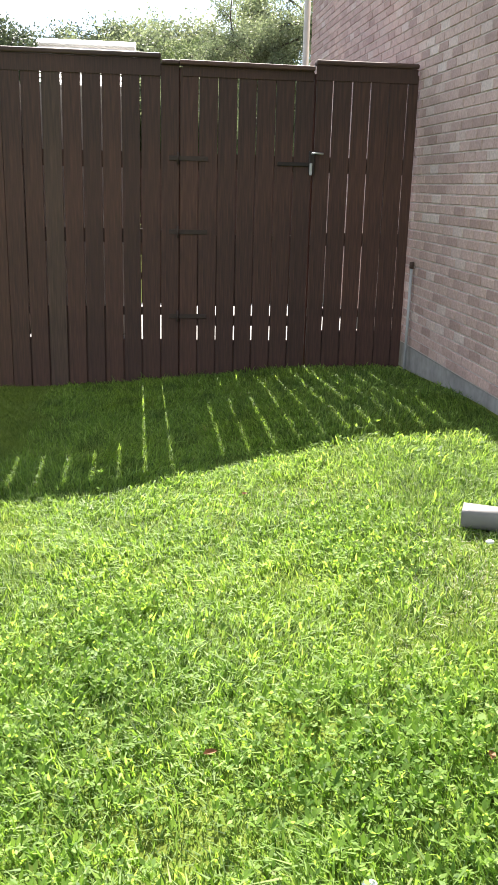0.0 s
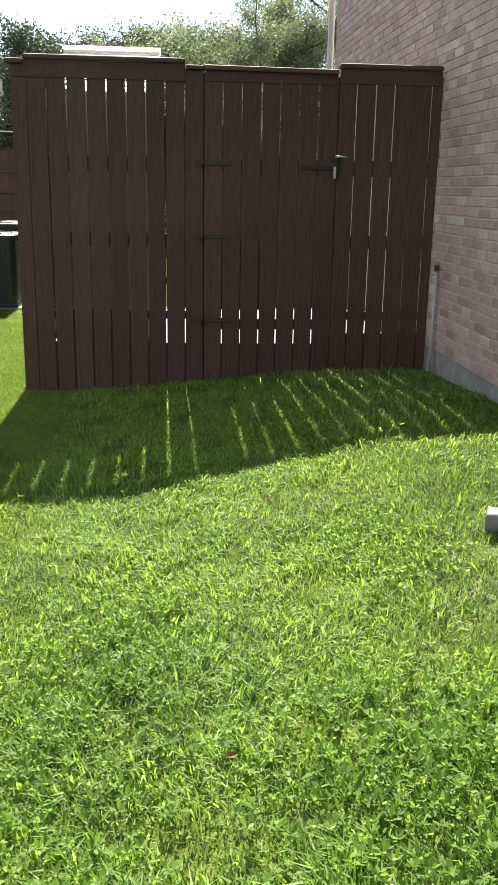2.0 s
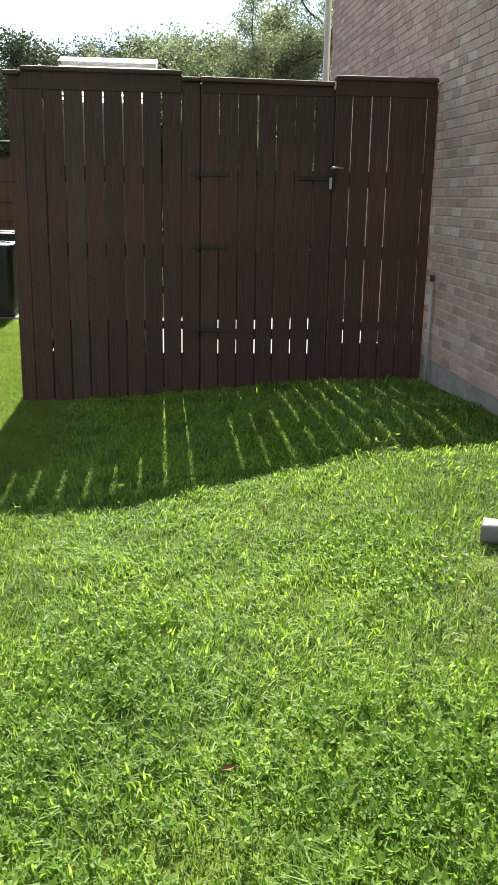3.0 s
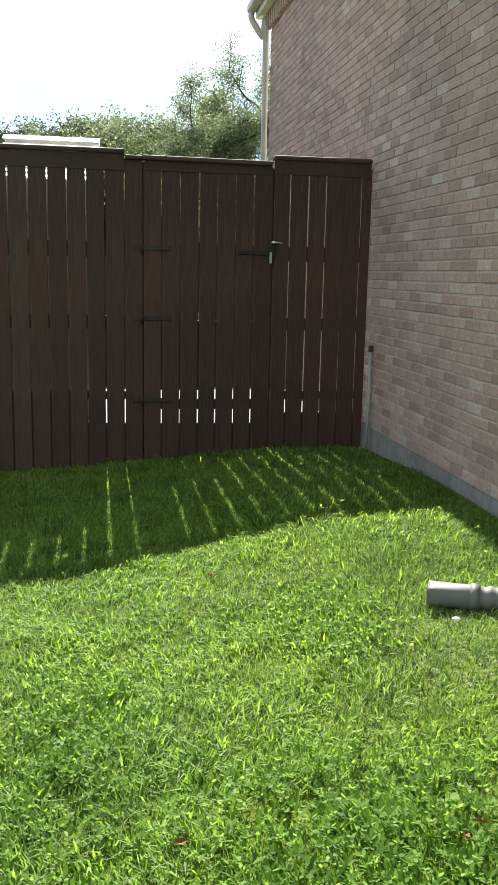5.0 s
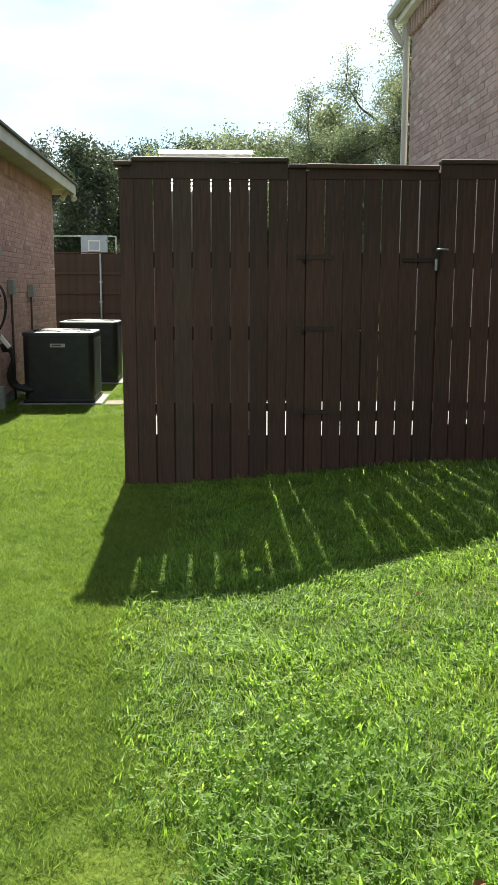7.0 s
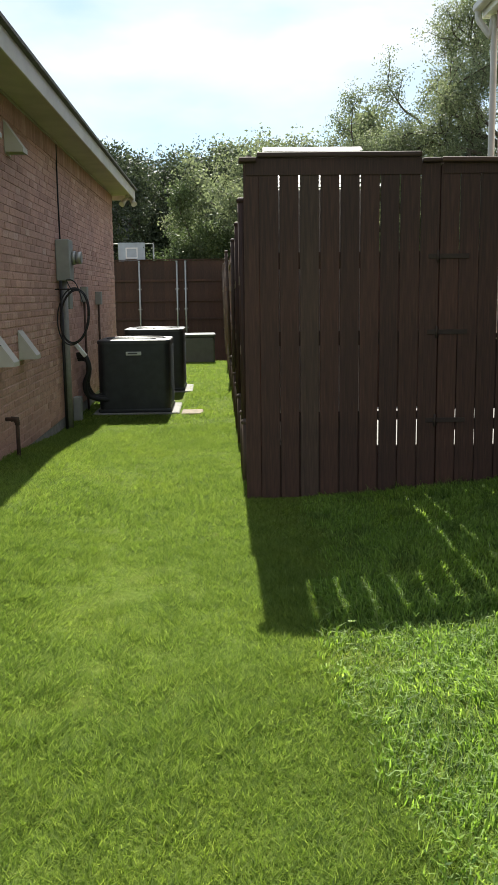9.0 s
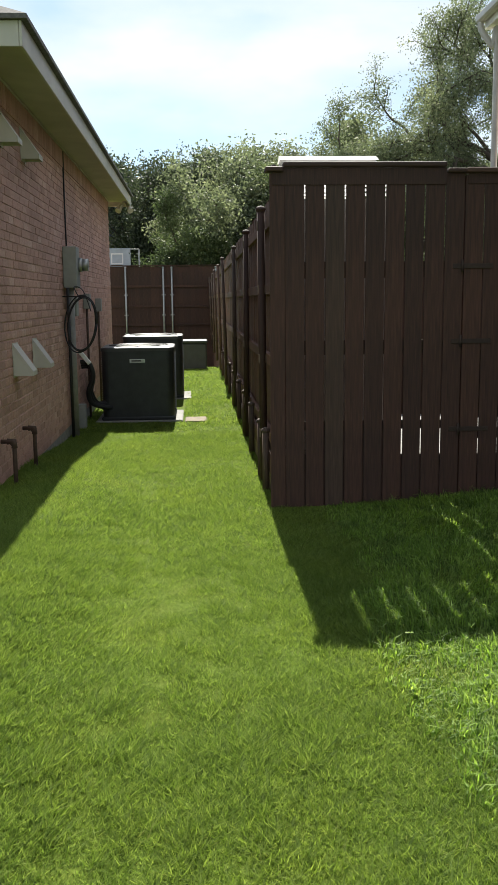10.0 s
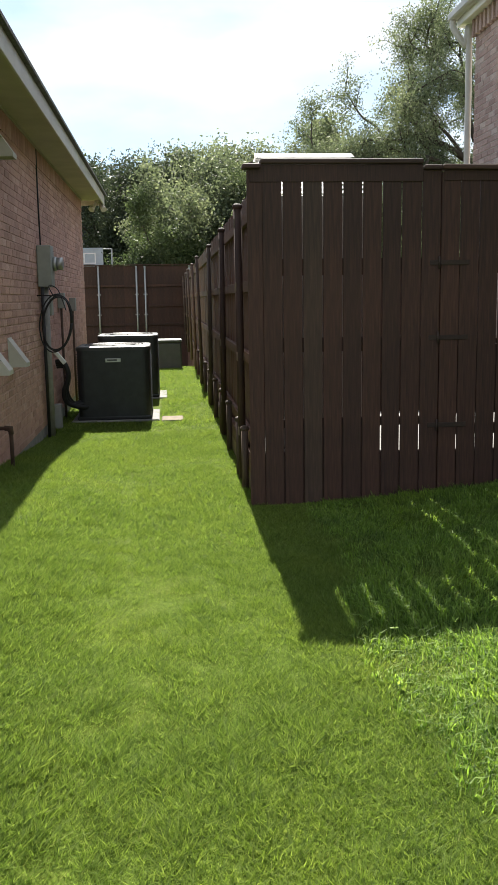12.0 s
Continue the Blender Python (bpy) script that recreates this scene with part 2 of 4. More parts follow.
def front_fence():
    th = tagged(empty("privacy_fence"), "dark brown stained cedar privacy fence panel, weathered, on the lawn", "fence", "privacy fence panels")
    fence_boards(th, 0, [0.0] + [j for j in JOINTS if j < 1.45], TOP, 0, rnd)
    th.children[3].data.materials[0] = NEWER
    th.children[3]["label"] = "slightly paler replacement board"
    for z0, z1 in ((2.42, 2.46), (1.71, 1.83), (1.15, 1.255), (0.585, 0.65)):
        part("rail", box(0.02, 1.43, 0.002, 0.04, z0, z1, 0.004), FENCE, th)
    part("kickboard", box(0.3, 0.98, 0.002, 0.03, -0.05, 0.6, 0.003), FENCE, th)
    part("kickboard", box(0.02, 0.298, 0.002, 0.03, -0.05, 0.4, 0.003), FENCE, th)
    part("kickboard", box(0.982, 1.43, 0.002, 0.03, -0.05, 0.39, 0.003), FENCE, th)
    part("trim_board", box(0.02, 1.29, -0.024, -0.0165, 2.37, 2.49, 0.002), FENCE, th)
    part("cap", box(0.1, 1.29, -0.045, 0.06, 2.492, 2.53, 0.012, seg=2), FENCE_CAP, th, "moss-edged flat cap board")
    part("cap", box(-0.03, 0.098, -0.06, 0.06, 2.46, 2.495, 0.01, seg=2), FENCE_CAP, th)
    part("cap", box(1.294, 1.43, -0.055, 0.055, 2.452, 2.484, 0.01, seg=2), FENCE_CAP, th)
    part("post", box(0.03, 0.12, 0.045, 0.135, -0.05, 2.44, 0.006), FENCE, th)
    part("post_cap", tube([(0.05, 0.16, 2.3), (0.05, 0.16, 2.5), (0.05, 0.16, 2.535)], 0.035, seg=10, r1=0.02), POST_WOOD, th)
    part("post", box(1.385, 1.475, 0.045, 0.135, -0.05, 2.44, 0.006), FENCE, th)
    return th


def gate():
    th = tagged(empty("fence_gate", 1.45), "closed dark brown wooden fence gate with iron strap hinges", "gate")
    js = [j for j in JOINTS if 1.42 < j < 2.48]
    fence_boards(th, 1.45, js, 2.44, 0, rnd)
    for z0, z1 in ((1.71, 1.83), (1.19, 1.225), (0.5, 0.585)):
        part("rail", box(0.01, 0.99, 0.004, 0.042, z0, z1, 0.004), FENCE, th)
    part("brace", box(0.01, 0.5, 0.004, 0.03, 0.66, 1.18, 0.003), FENCE, th)
    part("kickboard", box(0.01, 0.99, 0.004, 0.03, 0.0, 0.385, 0.003), FENCE, th)
    part("trim_board", box(0.0, 1.0, -0.024, -0.0165, 2.375, 2.45, 0.002), FENCE, th)
    c = part("cap", box(-0.02, 1.005, -0.06, 0.06, -0.018, 0.018, 0.01, seg=2), FENCE_CAP, th)
    c.location, c.rotation_euler = (0, 0, 2.47), (0, radians(0.4), 0)
    for z in (1.79, 1.24, 0.58):
        h = bmesh.new()
        box(-0.1, 0.2, -0.024, -0.018, z - 0.018, z + 0.018, 0.002, h)
        tube([(-0.03, -0.03, z - 0.045), (-0.03, -0.03, z + 0.045)], 0.009, h)
        part("hinge", h, HINGE, th, "dark rusted strap hinge")
    la = bmesh.new()
    box(0.74, 1.0, -0.03, -0.02, 1.755, 1.785, 0.003, la)
    box(0.985, 1.03, -0.045, -0.02, 1.7, 1.87, 0.004, la)
    latch = part("latch", la, IRON, th, "black iron latch bar")
    part("handle", tube([(1.0, -0.05, 1.85), (1.03, -0.07, 1.855), (1.09, -0.07, 1.85)], 0.009), GALV, latch, "bright metal thumb lever")
    part("bolt", box(0.99, 1.01, -0.055, -0.04, 1.69, 1.78, 0.003), GALV, latch)
    return th


def right_panel():
    th = tagged(empty("privacy_fence", 2.47), "short dark brown fence panel beside the brick wall", "fence", "privacy fence panels")
    fence_boards(th, 2.47, [2.463 + 0.008] + [j for j in JOINTS if j > 2.55] + [3.278], TOP, 0, rnd)
    for z0, z1 in ((1.71, 1.83), (1.15, 1.255), (0.58, 0.65)):
        part("rail", box(0.01, 0.79, 0.004, 0.042, z0, z1, 0.004), FENCE, th)
    part("kickboard", box(0.01, 0.79, 0.004, 0.03, 0.02, 0.47, 0.003), FENCE, th)
    part("trim_board", box(0.0, 0.795, -0.024, -0.0165, 2.385, 2.49, 0.002), FENCE, th)
    part("cap", box(-0.005, 0.8, -0.045, 0.06, 2.492, 2.53, 0.014, seg=2), FENCE_CAP, th)
    part("post", box(0.0, 0.09, 0.045, 0.135, 0.1, 2.44, 0.006), FENCE, th)
    return th


front_fence()
gate()
right_panel()


# ---- the long side fence ----
SIDE_END = 25.4


def round_post(h, r=0.03):
    bm = tube([(0, 0, 0), (0, 0, h)], r, seg=10)
    bmesh.ops.create_uvsphere(bm, u_segments=10, v_segments=6, radius=r * 1.35, matrix=Matrix.Translation((0, 0, h)) @ Matrix.Diagonal((1, 1, 0.7, 1)))
    return bm


def side_fence():
    th = tagged(empty("side_fence"), "long dark brown cedar fence with round posts and rails", "fence", "privacy fence panels")
    r2 = random.Random(9)
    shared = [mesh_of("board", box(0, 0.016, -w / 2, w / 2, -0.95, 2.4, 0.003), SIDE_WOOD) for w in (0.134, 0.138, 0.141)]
    y = 0.1
    while y < SIDE_END:
        ob = part("board", r2.choice(shared), None, th)
        ob.location = (0.1 + r2.uniform(-0.003, 0.003), y, r2.uniform(-0.02, 0.01))
        y += 0.1445
    for z0, z1 in ((2.14, 2.23), (1.6, 1.69), (1.02, 1.11), (0.38, 0.47)):
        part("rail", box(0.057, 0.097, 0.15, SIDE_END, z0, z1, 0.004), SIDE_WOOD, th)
    pm = mesh_of("post", round_post(2.3), POST_WOOD)
    near = mesh_of("post", round_post(2.3, 0.033), FENCE)
    for y in (1.0, 3.55, 6.5, 9.9, 13.3, 16.8, 20.3, 23.8):
        ob = part("post", near if y < 5 else pm, None, th)
        ob.location = (0.024, y, 0)
        ob.rotation_euler = (radians(r2.uniform(-0.5, 0.5)), radians(r2.uniform(-0.5, 0.3) - (1.2 if y > 9 else 0)), 0)
        for z in (2.165, 1.645, 1.065, 0.425):
            part("bracket", box(-0.034, 0.03, -0.022, 0.022, z - 0.04, z + 0.04, 0.006), RAIL_END, ob)
    stub = mesh_of("stub_post", round_post(0.52, 0.029), POST_WOOD)
    for y in (0.62, 1.2, 2.5, 3.75, 5.1, 6.7, 8.3, 10.1, 11.8, 13.5, 17.0, 20.5):
        ob = part("stub_post", stub, None, th, "short weathered repair stake")
        ob.location = (0.012, y, -0.02)
    part("kickboard", box(0.05, 0.085, 0.15, 14.0, -0.04, 0.14, 0.004), RAIL_END, th)
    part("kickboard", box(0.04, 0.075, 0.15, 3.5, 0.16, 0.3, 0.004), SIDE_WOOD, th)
    return th


side_fence()


def back_fence():
    th = tagged(empty("back_fence", 0, 25.5), "far dark brown fence with grey steel posts across the side yard", "fence", "privacy fence panels")
    r2 = random.Random(3)
    sh = mesh_of("board", box(-0.0697, 0.0697, 0, 0.016, -0.95, 2.74, 0.002), FENCE)
    x = -6.2
    while x < 0.3:
        ob = part("board", sh, None, th)
        ob.location = (x, r2.uniform(-0.003, 0.003), r2.uniform(-0.01, 0.02))
        x += 0.14
    for z in (0.7, 1.35, 2.05):
        part("rail", box(-6.2, 0.28, -0.042, -0.002, z - 0.04, z + 0.04, 0.004), FENCE, th)
    part("cap", box(-6.2, 0.3, -0.06, 0.05, 2.755, 2.785, 0.006), FENCE_CAP, th)
    pm = mesh_of("post", round_post(3.6, 0.034), GALV)
    for x in (-4.9, -2.95, -1.63, -1.33, 0.22):
        ob = part("post", pm, None, th, "grey galvanised steel post")
        ob.location = (x, -0.08, -0.9)
        for z in (1.3, 1.95, 2.65):
            part("clamp", box(-0.07, 0.07, -0.012, 0.012, z - 0.02, z + 0.02, 0.004), GALV, ob)
    return th


back_fence()


# ---- brick houses ----
def brick_wall(parent, x_face, sign, y0, y1, z0, z1, near, mats, mortar, thick=0.2):
    """A running-bond wall in a plane of constant x whose face looks along sign; the bricks inside the stretch near=(ya, yb, za, zb) are single pieces."""
    bl, bh, j, dep = 0.195, 0.06, 0.0105, 0.05
    xa, xb = sorted((x_face - sign * 0.006, x_face - sign * thick))
    part("mortar_bed", box(xa, xb, y0, y1, z0, z1), mortar, parent)
    rr = random.Random(11)
    shapes = []
    for k in range(4):
        bm = box(-dep / 2, dep / 2, -bl / 2, bl / 2, -bh / 2, bh / 2, 0.003 + 0.001 * k)
        shapes.append(mesh_of("brick", bm, mats[0]))
    v, f = [], []
    count, row, z = 0, 0, z0 + bh / 2 + j
    while z + bh / 2 < z1:
        y = y0 + bl / 2 + (0 if row % 2 else -(bl + j) / 2)
        while y - bl / 2 < y1 - 0.01:
            ya, yb = max(y - bl / 2, y0), min(y + bl / 2, y1)
            if yb - ya > 0.03:
                dx = rr.uniform(-0.0015, 0.003) * sign
                xc = x_face - sign * dep / 2 + dx
                full = yb - ya > bl - 0.001
                if full and near[0] < y < near[1] and near[2] < z < near[3] and count < 298:
                    ob = part("brick", rr.choice(shapes), None, parent)
                    ob.location = (xc, y, z)
                    ob.rotation_euler = (radians(rr.uniform(-0.3, 0.3)), 0, 0)
                    count += 1
                else:
                    i = len(v)
                    e = 0.003
                    xf, xr = x_face + dx, x_face - sign * dep
                    v += [(xr, ya, z - bh / 2), (xr, yb, z - bh / 2), (xr, yb, z + bh / 2), (xr, ya, z + bh / 2),
                          (xf - sign * e, ya, z - bh / 2), (xf - sign * e, yb, z - bh / 2), (xf - sign * e, yb, z + bh / 2), (xf - sign * e, ya, z + bh / 2),
                          (xf, ya + e, z - bh / 2 + e), (xf, yb - e, z - bh / 2 + e), (xf, yb - e, z + bh / 2 - e), (xf, ya + e, z + bh / 2 - e)]
                    q = [(0, 1, 5, 4), (1, 2, 6, 5), (2, 3, 7, 6), (3, 0, 4, 7), (4, 5, 9, 8), (5, 6, 10, 9), (6, 7, 11, 10), (7, 4, 8, 11), (8, 9, 10, 11)]
                    f += [tuple(i + t for t in (s if sign > 0 else s[::-1])) for s in q]
            y += bl + j
        z += bh + j
        row += 1
    st = part("brickwork", quads(v, f, "brickwork", mats[1]), None, parent)
    tagged(st, kind="stuff")


RW, LW = 3.3, -2.02


def smooth_path(pts, n=6):
    p = [Vector(q) for q in pts]
    p = [p[0]] + p + [p[-1]]
    out = []
    for a, b, c, d in zip(p, p[1:], p[2:], p[3:]):
        for i in range(n):
            t = i / n
            out.append(0.5 * ((2 * b) + (c - a) * t + (2 * a - 5 * b + 4 * c - d) * t * t + (3 * b - a - 3 * c + d) * t ** 3))
    out.append(p[-1])
    return out


def right_house():
    th = tagged(empty("brick_house"), "two-storey house of rose-brown brick on a concrete foundation", "house", "brick houses")
    brick_wall(th, RW, -1, -9.0, 4.78, 0.37, 4.88, (-3.0, 0.6, 0.5, 1.9), (BRICK_R, BRICK_R2), MORTAR)
    part("foundation", box(RW + 0.012, RW + 0.3, -9.0, 4.77, -0.3, 0.368, 0.006), CONCRETE, th, "bare concrete foundation")
    part("back_wall", box(RW + 0.2, RW + 9, 4.6, 4.77, -0.3, 4.88), MORTAR, th)
    part("near_wall", box(RW + 0.2, RW + 9, -9.0, -8.85, -0.3, 4.88), MORTAR, th)
    part("far_side_wall", box(RW + 8.8, RW + 9, -8.85, 4.6, -0.3, 4.88), MORTAR, th)
    part("soffit", box(RW - 0.14, RW + 9.2, -9.2, 5.0, 4.88, 4.91), WHITE, th)
    part("fascia", box(RW - 0.165, RW - 0.142, -9.2, 5.02, 4.86, 5.05, 0.004), WHITE, th)
    part("fascia", box(RW - 0.14, RW + 9.3, 5.002, 5.025, 4.86, 5.05, 0.004), WHITE, th)
    bm = bmesh.new()
    vs = [bm.verts.new(p) for p in ((RW - 0.2, -9.3, 5.055), (RW + 9.4, -9.3, 5.055), (RW + 9.4, 5.08, 5.055), (RW - 0.2, 5.08, 5.055), (RW + 4.5, -4.6, 7.6), (RW + 4.5, 0.4, 7.6))]
    for q in ((0, 1, 4), (1, 2, 5, 4), (2, 3, 5), (3, 0, 4, 5), (3, 2, 1, 0)):
        bm.faces.new([vs[k] for k in q])
    part("roof", bm, SHINGLE, th)
    # soldier course under the soffit
    sm = mesh_of("soldier_brick", box(-0.05, 0.0, -0.03, 0.03, 0, 0.2, 0.003), BRICK_R)
    for k in range(40):
        ob = part("soldier_brick", sm, None, th)
        ob.location = (RW - 0.012, 4.72 - 0.135 * k, 4.675)
    gut = bmesh.new()
    box(RW - 0.275, RW - 0.167, -9.2, 5.06, 4.93, 5.04, 0.02, gut)
    part("gutter", gut, GUTTER, th, "painted metal eave gutter")
    dn = tube(smooth_path([(RW - 0.22, 4.98, 4.95), (RW - 0.22, 4.97, 4.84), (RW - 0.1, 4.88, 4.62), (RW - 0.055, 4.85, 4.5), (RW - 0.055, 4.85, 0.1)]), 0.04, seg=10)
    part("downspout", dn, GUTTER, th, "painted metal downspout")
    return th


right_house()


def corner_pipe():
    bm = tube([(RW - 0.035, -0.22, 0.12), (RW - 0.03, -0.2, 1.02)], 0.012, seg=10)
    th = tagged(part("conduit_pipe", bm, PVC), "thin grey conduit pipe standing against the brick wall", "pipe")
    part("pipe_cap", tube([(RW - 0.03, -0.2, 1.0), (RW - 0.03, -0.2, 1.05)], 0.019, seg=10), RUST, th)


corner_pipe()


def prism(bm, outline, y0, y1):
    """An outline in x and z, drawn out from y0 to y1."""
    a = [bm.verts.new((x, y0, z)) for x, z in outline]
    b = [bm.verts.new((x, y1, z)) for x, z in outline]
    n = len(a)
    faces = [bm.faces.new(a), bm.faces.new(b[::-1])] + [bm.faces.new((a[(k + 1) % n], a[k], b[k], b[(k + 1) % n])) for k in range(n)]
    bmesh.ops.recalc_face_normals(bm, faces=faces)


def hood_vent(y, z):
    """A wedge-shaped sheet-metal hood on the wall, open below."""
    x0 = LW + 0.002
    w, h, d, t = 0.19, 0.25, 0.15, 0.006
    bm = bmesh.new()
    for yy in (y - w / 2, y + w / 2 - t):
        prism(bm, [(x0, z), (x0 + d, z), (x0 + d, z + 0.035), (x0, z + h)], yy, yy + t)
    prism(bm, [(x0 + d, z), (x0 + d + t, z), (x0 + d + t, z + 0.037), (x0 + 0.004, z + h + 0.006), (x0, z + h), (x0 + d, z + 0.035)], y - w / 2 - 0.002, y + w / 2 + 0.002)
    th = tagged(part("hood_vent", bm, TRIM), "beige sheet-metal hood vent on the brick wall", "vent", "hood vents")
    part("flange", box(x0, x0 + 0.004, y - w / 2 - 0.015, y + w / 2 + 0.015, z - 0.015, z + h + 0.015, 0.001), TRIM, th)


def left_house():
    th = tagged(empty("brick_house"), "single-storey red brick house with a hipped shingle roof", "house", "brick houses")
    y0, y1, zt = -0.2, 9.5, 3.22
    brick_wall(th, LW, 1, y0, y1, 0.13, zt + 0.058, (0.5, 4.0, 0.4, 1.4), (BRICK_L, BRICK_L2), MORTAR_L)
    part("foundation", box(LW - 0.3, LW - 0.01, y0, y1, -0.3, 0.128, 0.006), CONCRETE, th)
    part("near_wall", box(LW - 9, LW - 0.2, y0 + 0.012, y0 + 0.2, -0.3, zt), BRICK_L, th)
    part("far_wall", box(LW - 9, LW - 0.2, y1 - 0.2, y1, -0.3, zt), BRICK_L, th)
    part("outer_wall", box(LW - 9.2, LW - 9, y0, y1, -0.3, zt), BRICK_L, th)
    sm = mesh_of("soldier_brick", box(-0.05, 0.0, -0.03, 0.03, 0, 0.19, 0.003), BRICK_L)
    for k in range(124):
        ob = part("soldier_brick", sm, None, th)
        ob.location = (LW + 0.012, y0 + 0.06 + 0.0775 * k, zt - 0.16)
    ex, ey0, ey1 = LW + 0.39, y0 - 0.2, y1 + 0.22
    part("soffit", box(LW - 9.4, ex - 0.022, ey0 + 0.022, ey1 - 0.022, zt + 0.06, zt + 0.08), SOFFIT, th)
    part("frieze_board", box(LW, LW + 0.02, y0, y1, zt + 0.035, zt + 0.058, 0.003), SOFFIT, th)
    part("fascia", box(ex - 0.02, ex, ey0, ey1, zt - 0.02, zt + 0.14, 0.003), TRIM, th)
    part("fascia", box(LW - 9.4, ex - 0.022, ey0, ey0 + 0.02, zt - 0.02, zt + 0.14, 0.003), TRIM, th)
    part("fascia", box(LW - 9.4, ex - 0.022, ey1 - 0.02, ey1, zt - 0.02, zt + 0.14, 0.003), TRIM, th)
    bm = bmesh.new()
    a, b, c, d = LW - 9.5, ex + 0.04, ey0 - 0.04, ey1 + 0.04
    zb, zr, mx = zt + 0.142, zt + 2.6, LW - 4.4
    low = [bm.verts.new(p) for p in ((a, c, zb), (b, c, zb), (b, d, zb), (a, d, zb))]
    mid = [bm.verts.new((v.co.x, v.co.y, zb + 0.03)) for v in low]
    r0, r1 = bm.verts.new((mx, c + 4.7, zr)), bm.verts.new((mx, d - 4.7, zr))
    bm.faces.new(low[::-1])
    for k in range(4):
        bm.faces.new((low[k], low[(k + 1) % 4], mid[(k + 1) % 4], mid[k]))
    bm.faces.new((mid[0], mid[1], r0))
    bm.faces.new((mid[1], mid[2], r1, r0))
    bm.faces.new((mid[2], mid[3], r1))
    bm.faces.new((mid[3], mid[0], r0, r1))
    part("roof", bm, SHINGLE, th, "dark grey asphalt shingle roof")
    return th


left_house()
for yy, zz in ((0.8, 0.97), (1.7, 0.97), (0.62, 2.76), (1.58, 2.78)):
    hood_vent(yy, zz)


# ---- utilities on the red brick wall ----
DULL = plain_mat("dull_conduit", (0.3, 0.29, 0.27), 0.7, 0.1, 0.15, 15.0, 0.1)


def electric_meter():
    x = LW
    th = tagged(empty("electric_meter"), "grey electric meter box with conduits on the brick wall", "meter box")
    part("enclosure", box(x + 0.003, x + 0.16, 3.69, 3.97, 1.71, 2.17, 0.012, seg=2), GREY_BOX, th)
    bm = tube([(x + 0.16, 3.88, 1.97), (x + 0.2, 3.88, 1.97)], 0.08, seg=18)
    tube([(x + 0.2, 3.88, 1.97), (x + 0.27, 3.88, 1.97)], 0.07, bm, 18)
    part("meter_dial", bm, GALV, th, "round glass-domed meter")
    part("junction_box", box(x + 0.003, x + 0.11, 3.94, 4.12, 1.39, 1.62, 0.008), GREY_BOX, th)
    part("conduit", tube([(x + 0.06, 3.83, 1.71), (x + 0.06, 3.83, 0.0)], 0.04, seg=10), DULL, th)
    part("conduit", tube([(x + 0.05, 3.68, 1.71), (x + 0.05, 3.68, 0.0)], 0.018, seg=8), RUBBER, th)
    part("conduit", tube([(x + 0.05, 4.0, 1.38), (x + 0.05, 4.0, 0.0)], 0.022, seg=8), RUBBER, th)
    part("mast_wire", tube([(x + 0.014, 3.98, 2.17), (x + 0.014, 3.97, 2.6), (x + 0.014, 3.99, 3.24)], 0.009, seg=6), RUBBER, th)
    return th


electric_meter()


def cable_coil():
    bm = bmesh.new()
    rr = random.Random(2)
    for k in range(3):
        r, o = 1 + 0.05 * k, rr.uniform(-0.015, 0.015)
        tube([(LW + 0.2 + o + 0.155 * r * math.cos(a) + 0.03 * math.sin(a), 3.55 + 0.015 * k, 1.31 + 0.29 * r * math.sin(a)) for a in [2 * math.pi * i / 30 for i in range(31)]], 0.0075, bm, 6)
    tube(smooth_path([(LW + 0.19, 3.56, 1.6), (LW + 0.13, 3.62, 1.72), (LW + 0.22, 3.68, 1.68), (LW + 0.31, 3.6, 1.45)]), 0.006, bm, 6)
    tagged(part("cable_coil", bm, RUBBER), "coil of black cable hanging from the meter box", "cable")
    hook = tube([(LW + 0.003, 3.57, 1.615), (LW + 0.24, 3.57, 1.615)], 0.007, seg=6)
    tagged(part("cable_hook", hook, IRON), "small iron hook in the brick wall", "hook")


cable_coil()


def small_box(y, z, h, w, name, label):
    th = tagged(part(name, box(LW + 0.003, LW + 0.09, y - w / 2, y + w / 2, z, z + h, 0.006), GREY_BOX), label, "utility box")
    part("conduit", tube([(LW + 0.04, y, z + 0.01), (LW + 0.04, y, 0.0)], 0.016, seg=8), RUST, th)


small_box(5.5, 1.46, 0.2, 0.15, "disconnect_box", "small grey disconnect box with rusty conduit on brick wall")
small_box(6.92, 1.41, 0.19, 0.15, "disconnect_box", "small grey disconnect box with rusty conduit on brick wall")


def gas_pipe(y, z):
    bm = tube([(LW + 0.003, y, z), (LW + 0.07, y, z), (LW + 0.1, y, z - 0.04), (LW + 0.1, y, -0.02)], 0.017, seg=8)
    th = tagged(part("drain_pipe", bm, RUST), "rusty bent drain pipe from the brick wall", "pipe", "drain pipes")
    part("elbow", tube([(LW + 0.05, y, z), (LW + 0.1, y, z), (LW + 0.1, y, z - 0.05)], 0.024, seg=8), RUST, th)


gas_pipe(0.1, 0.53)
gas_pipe(0.95, 0.51)


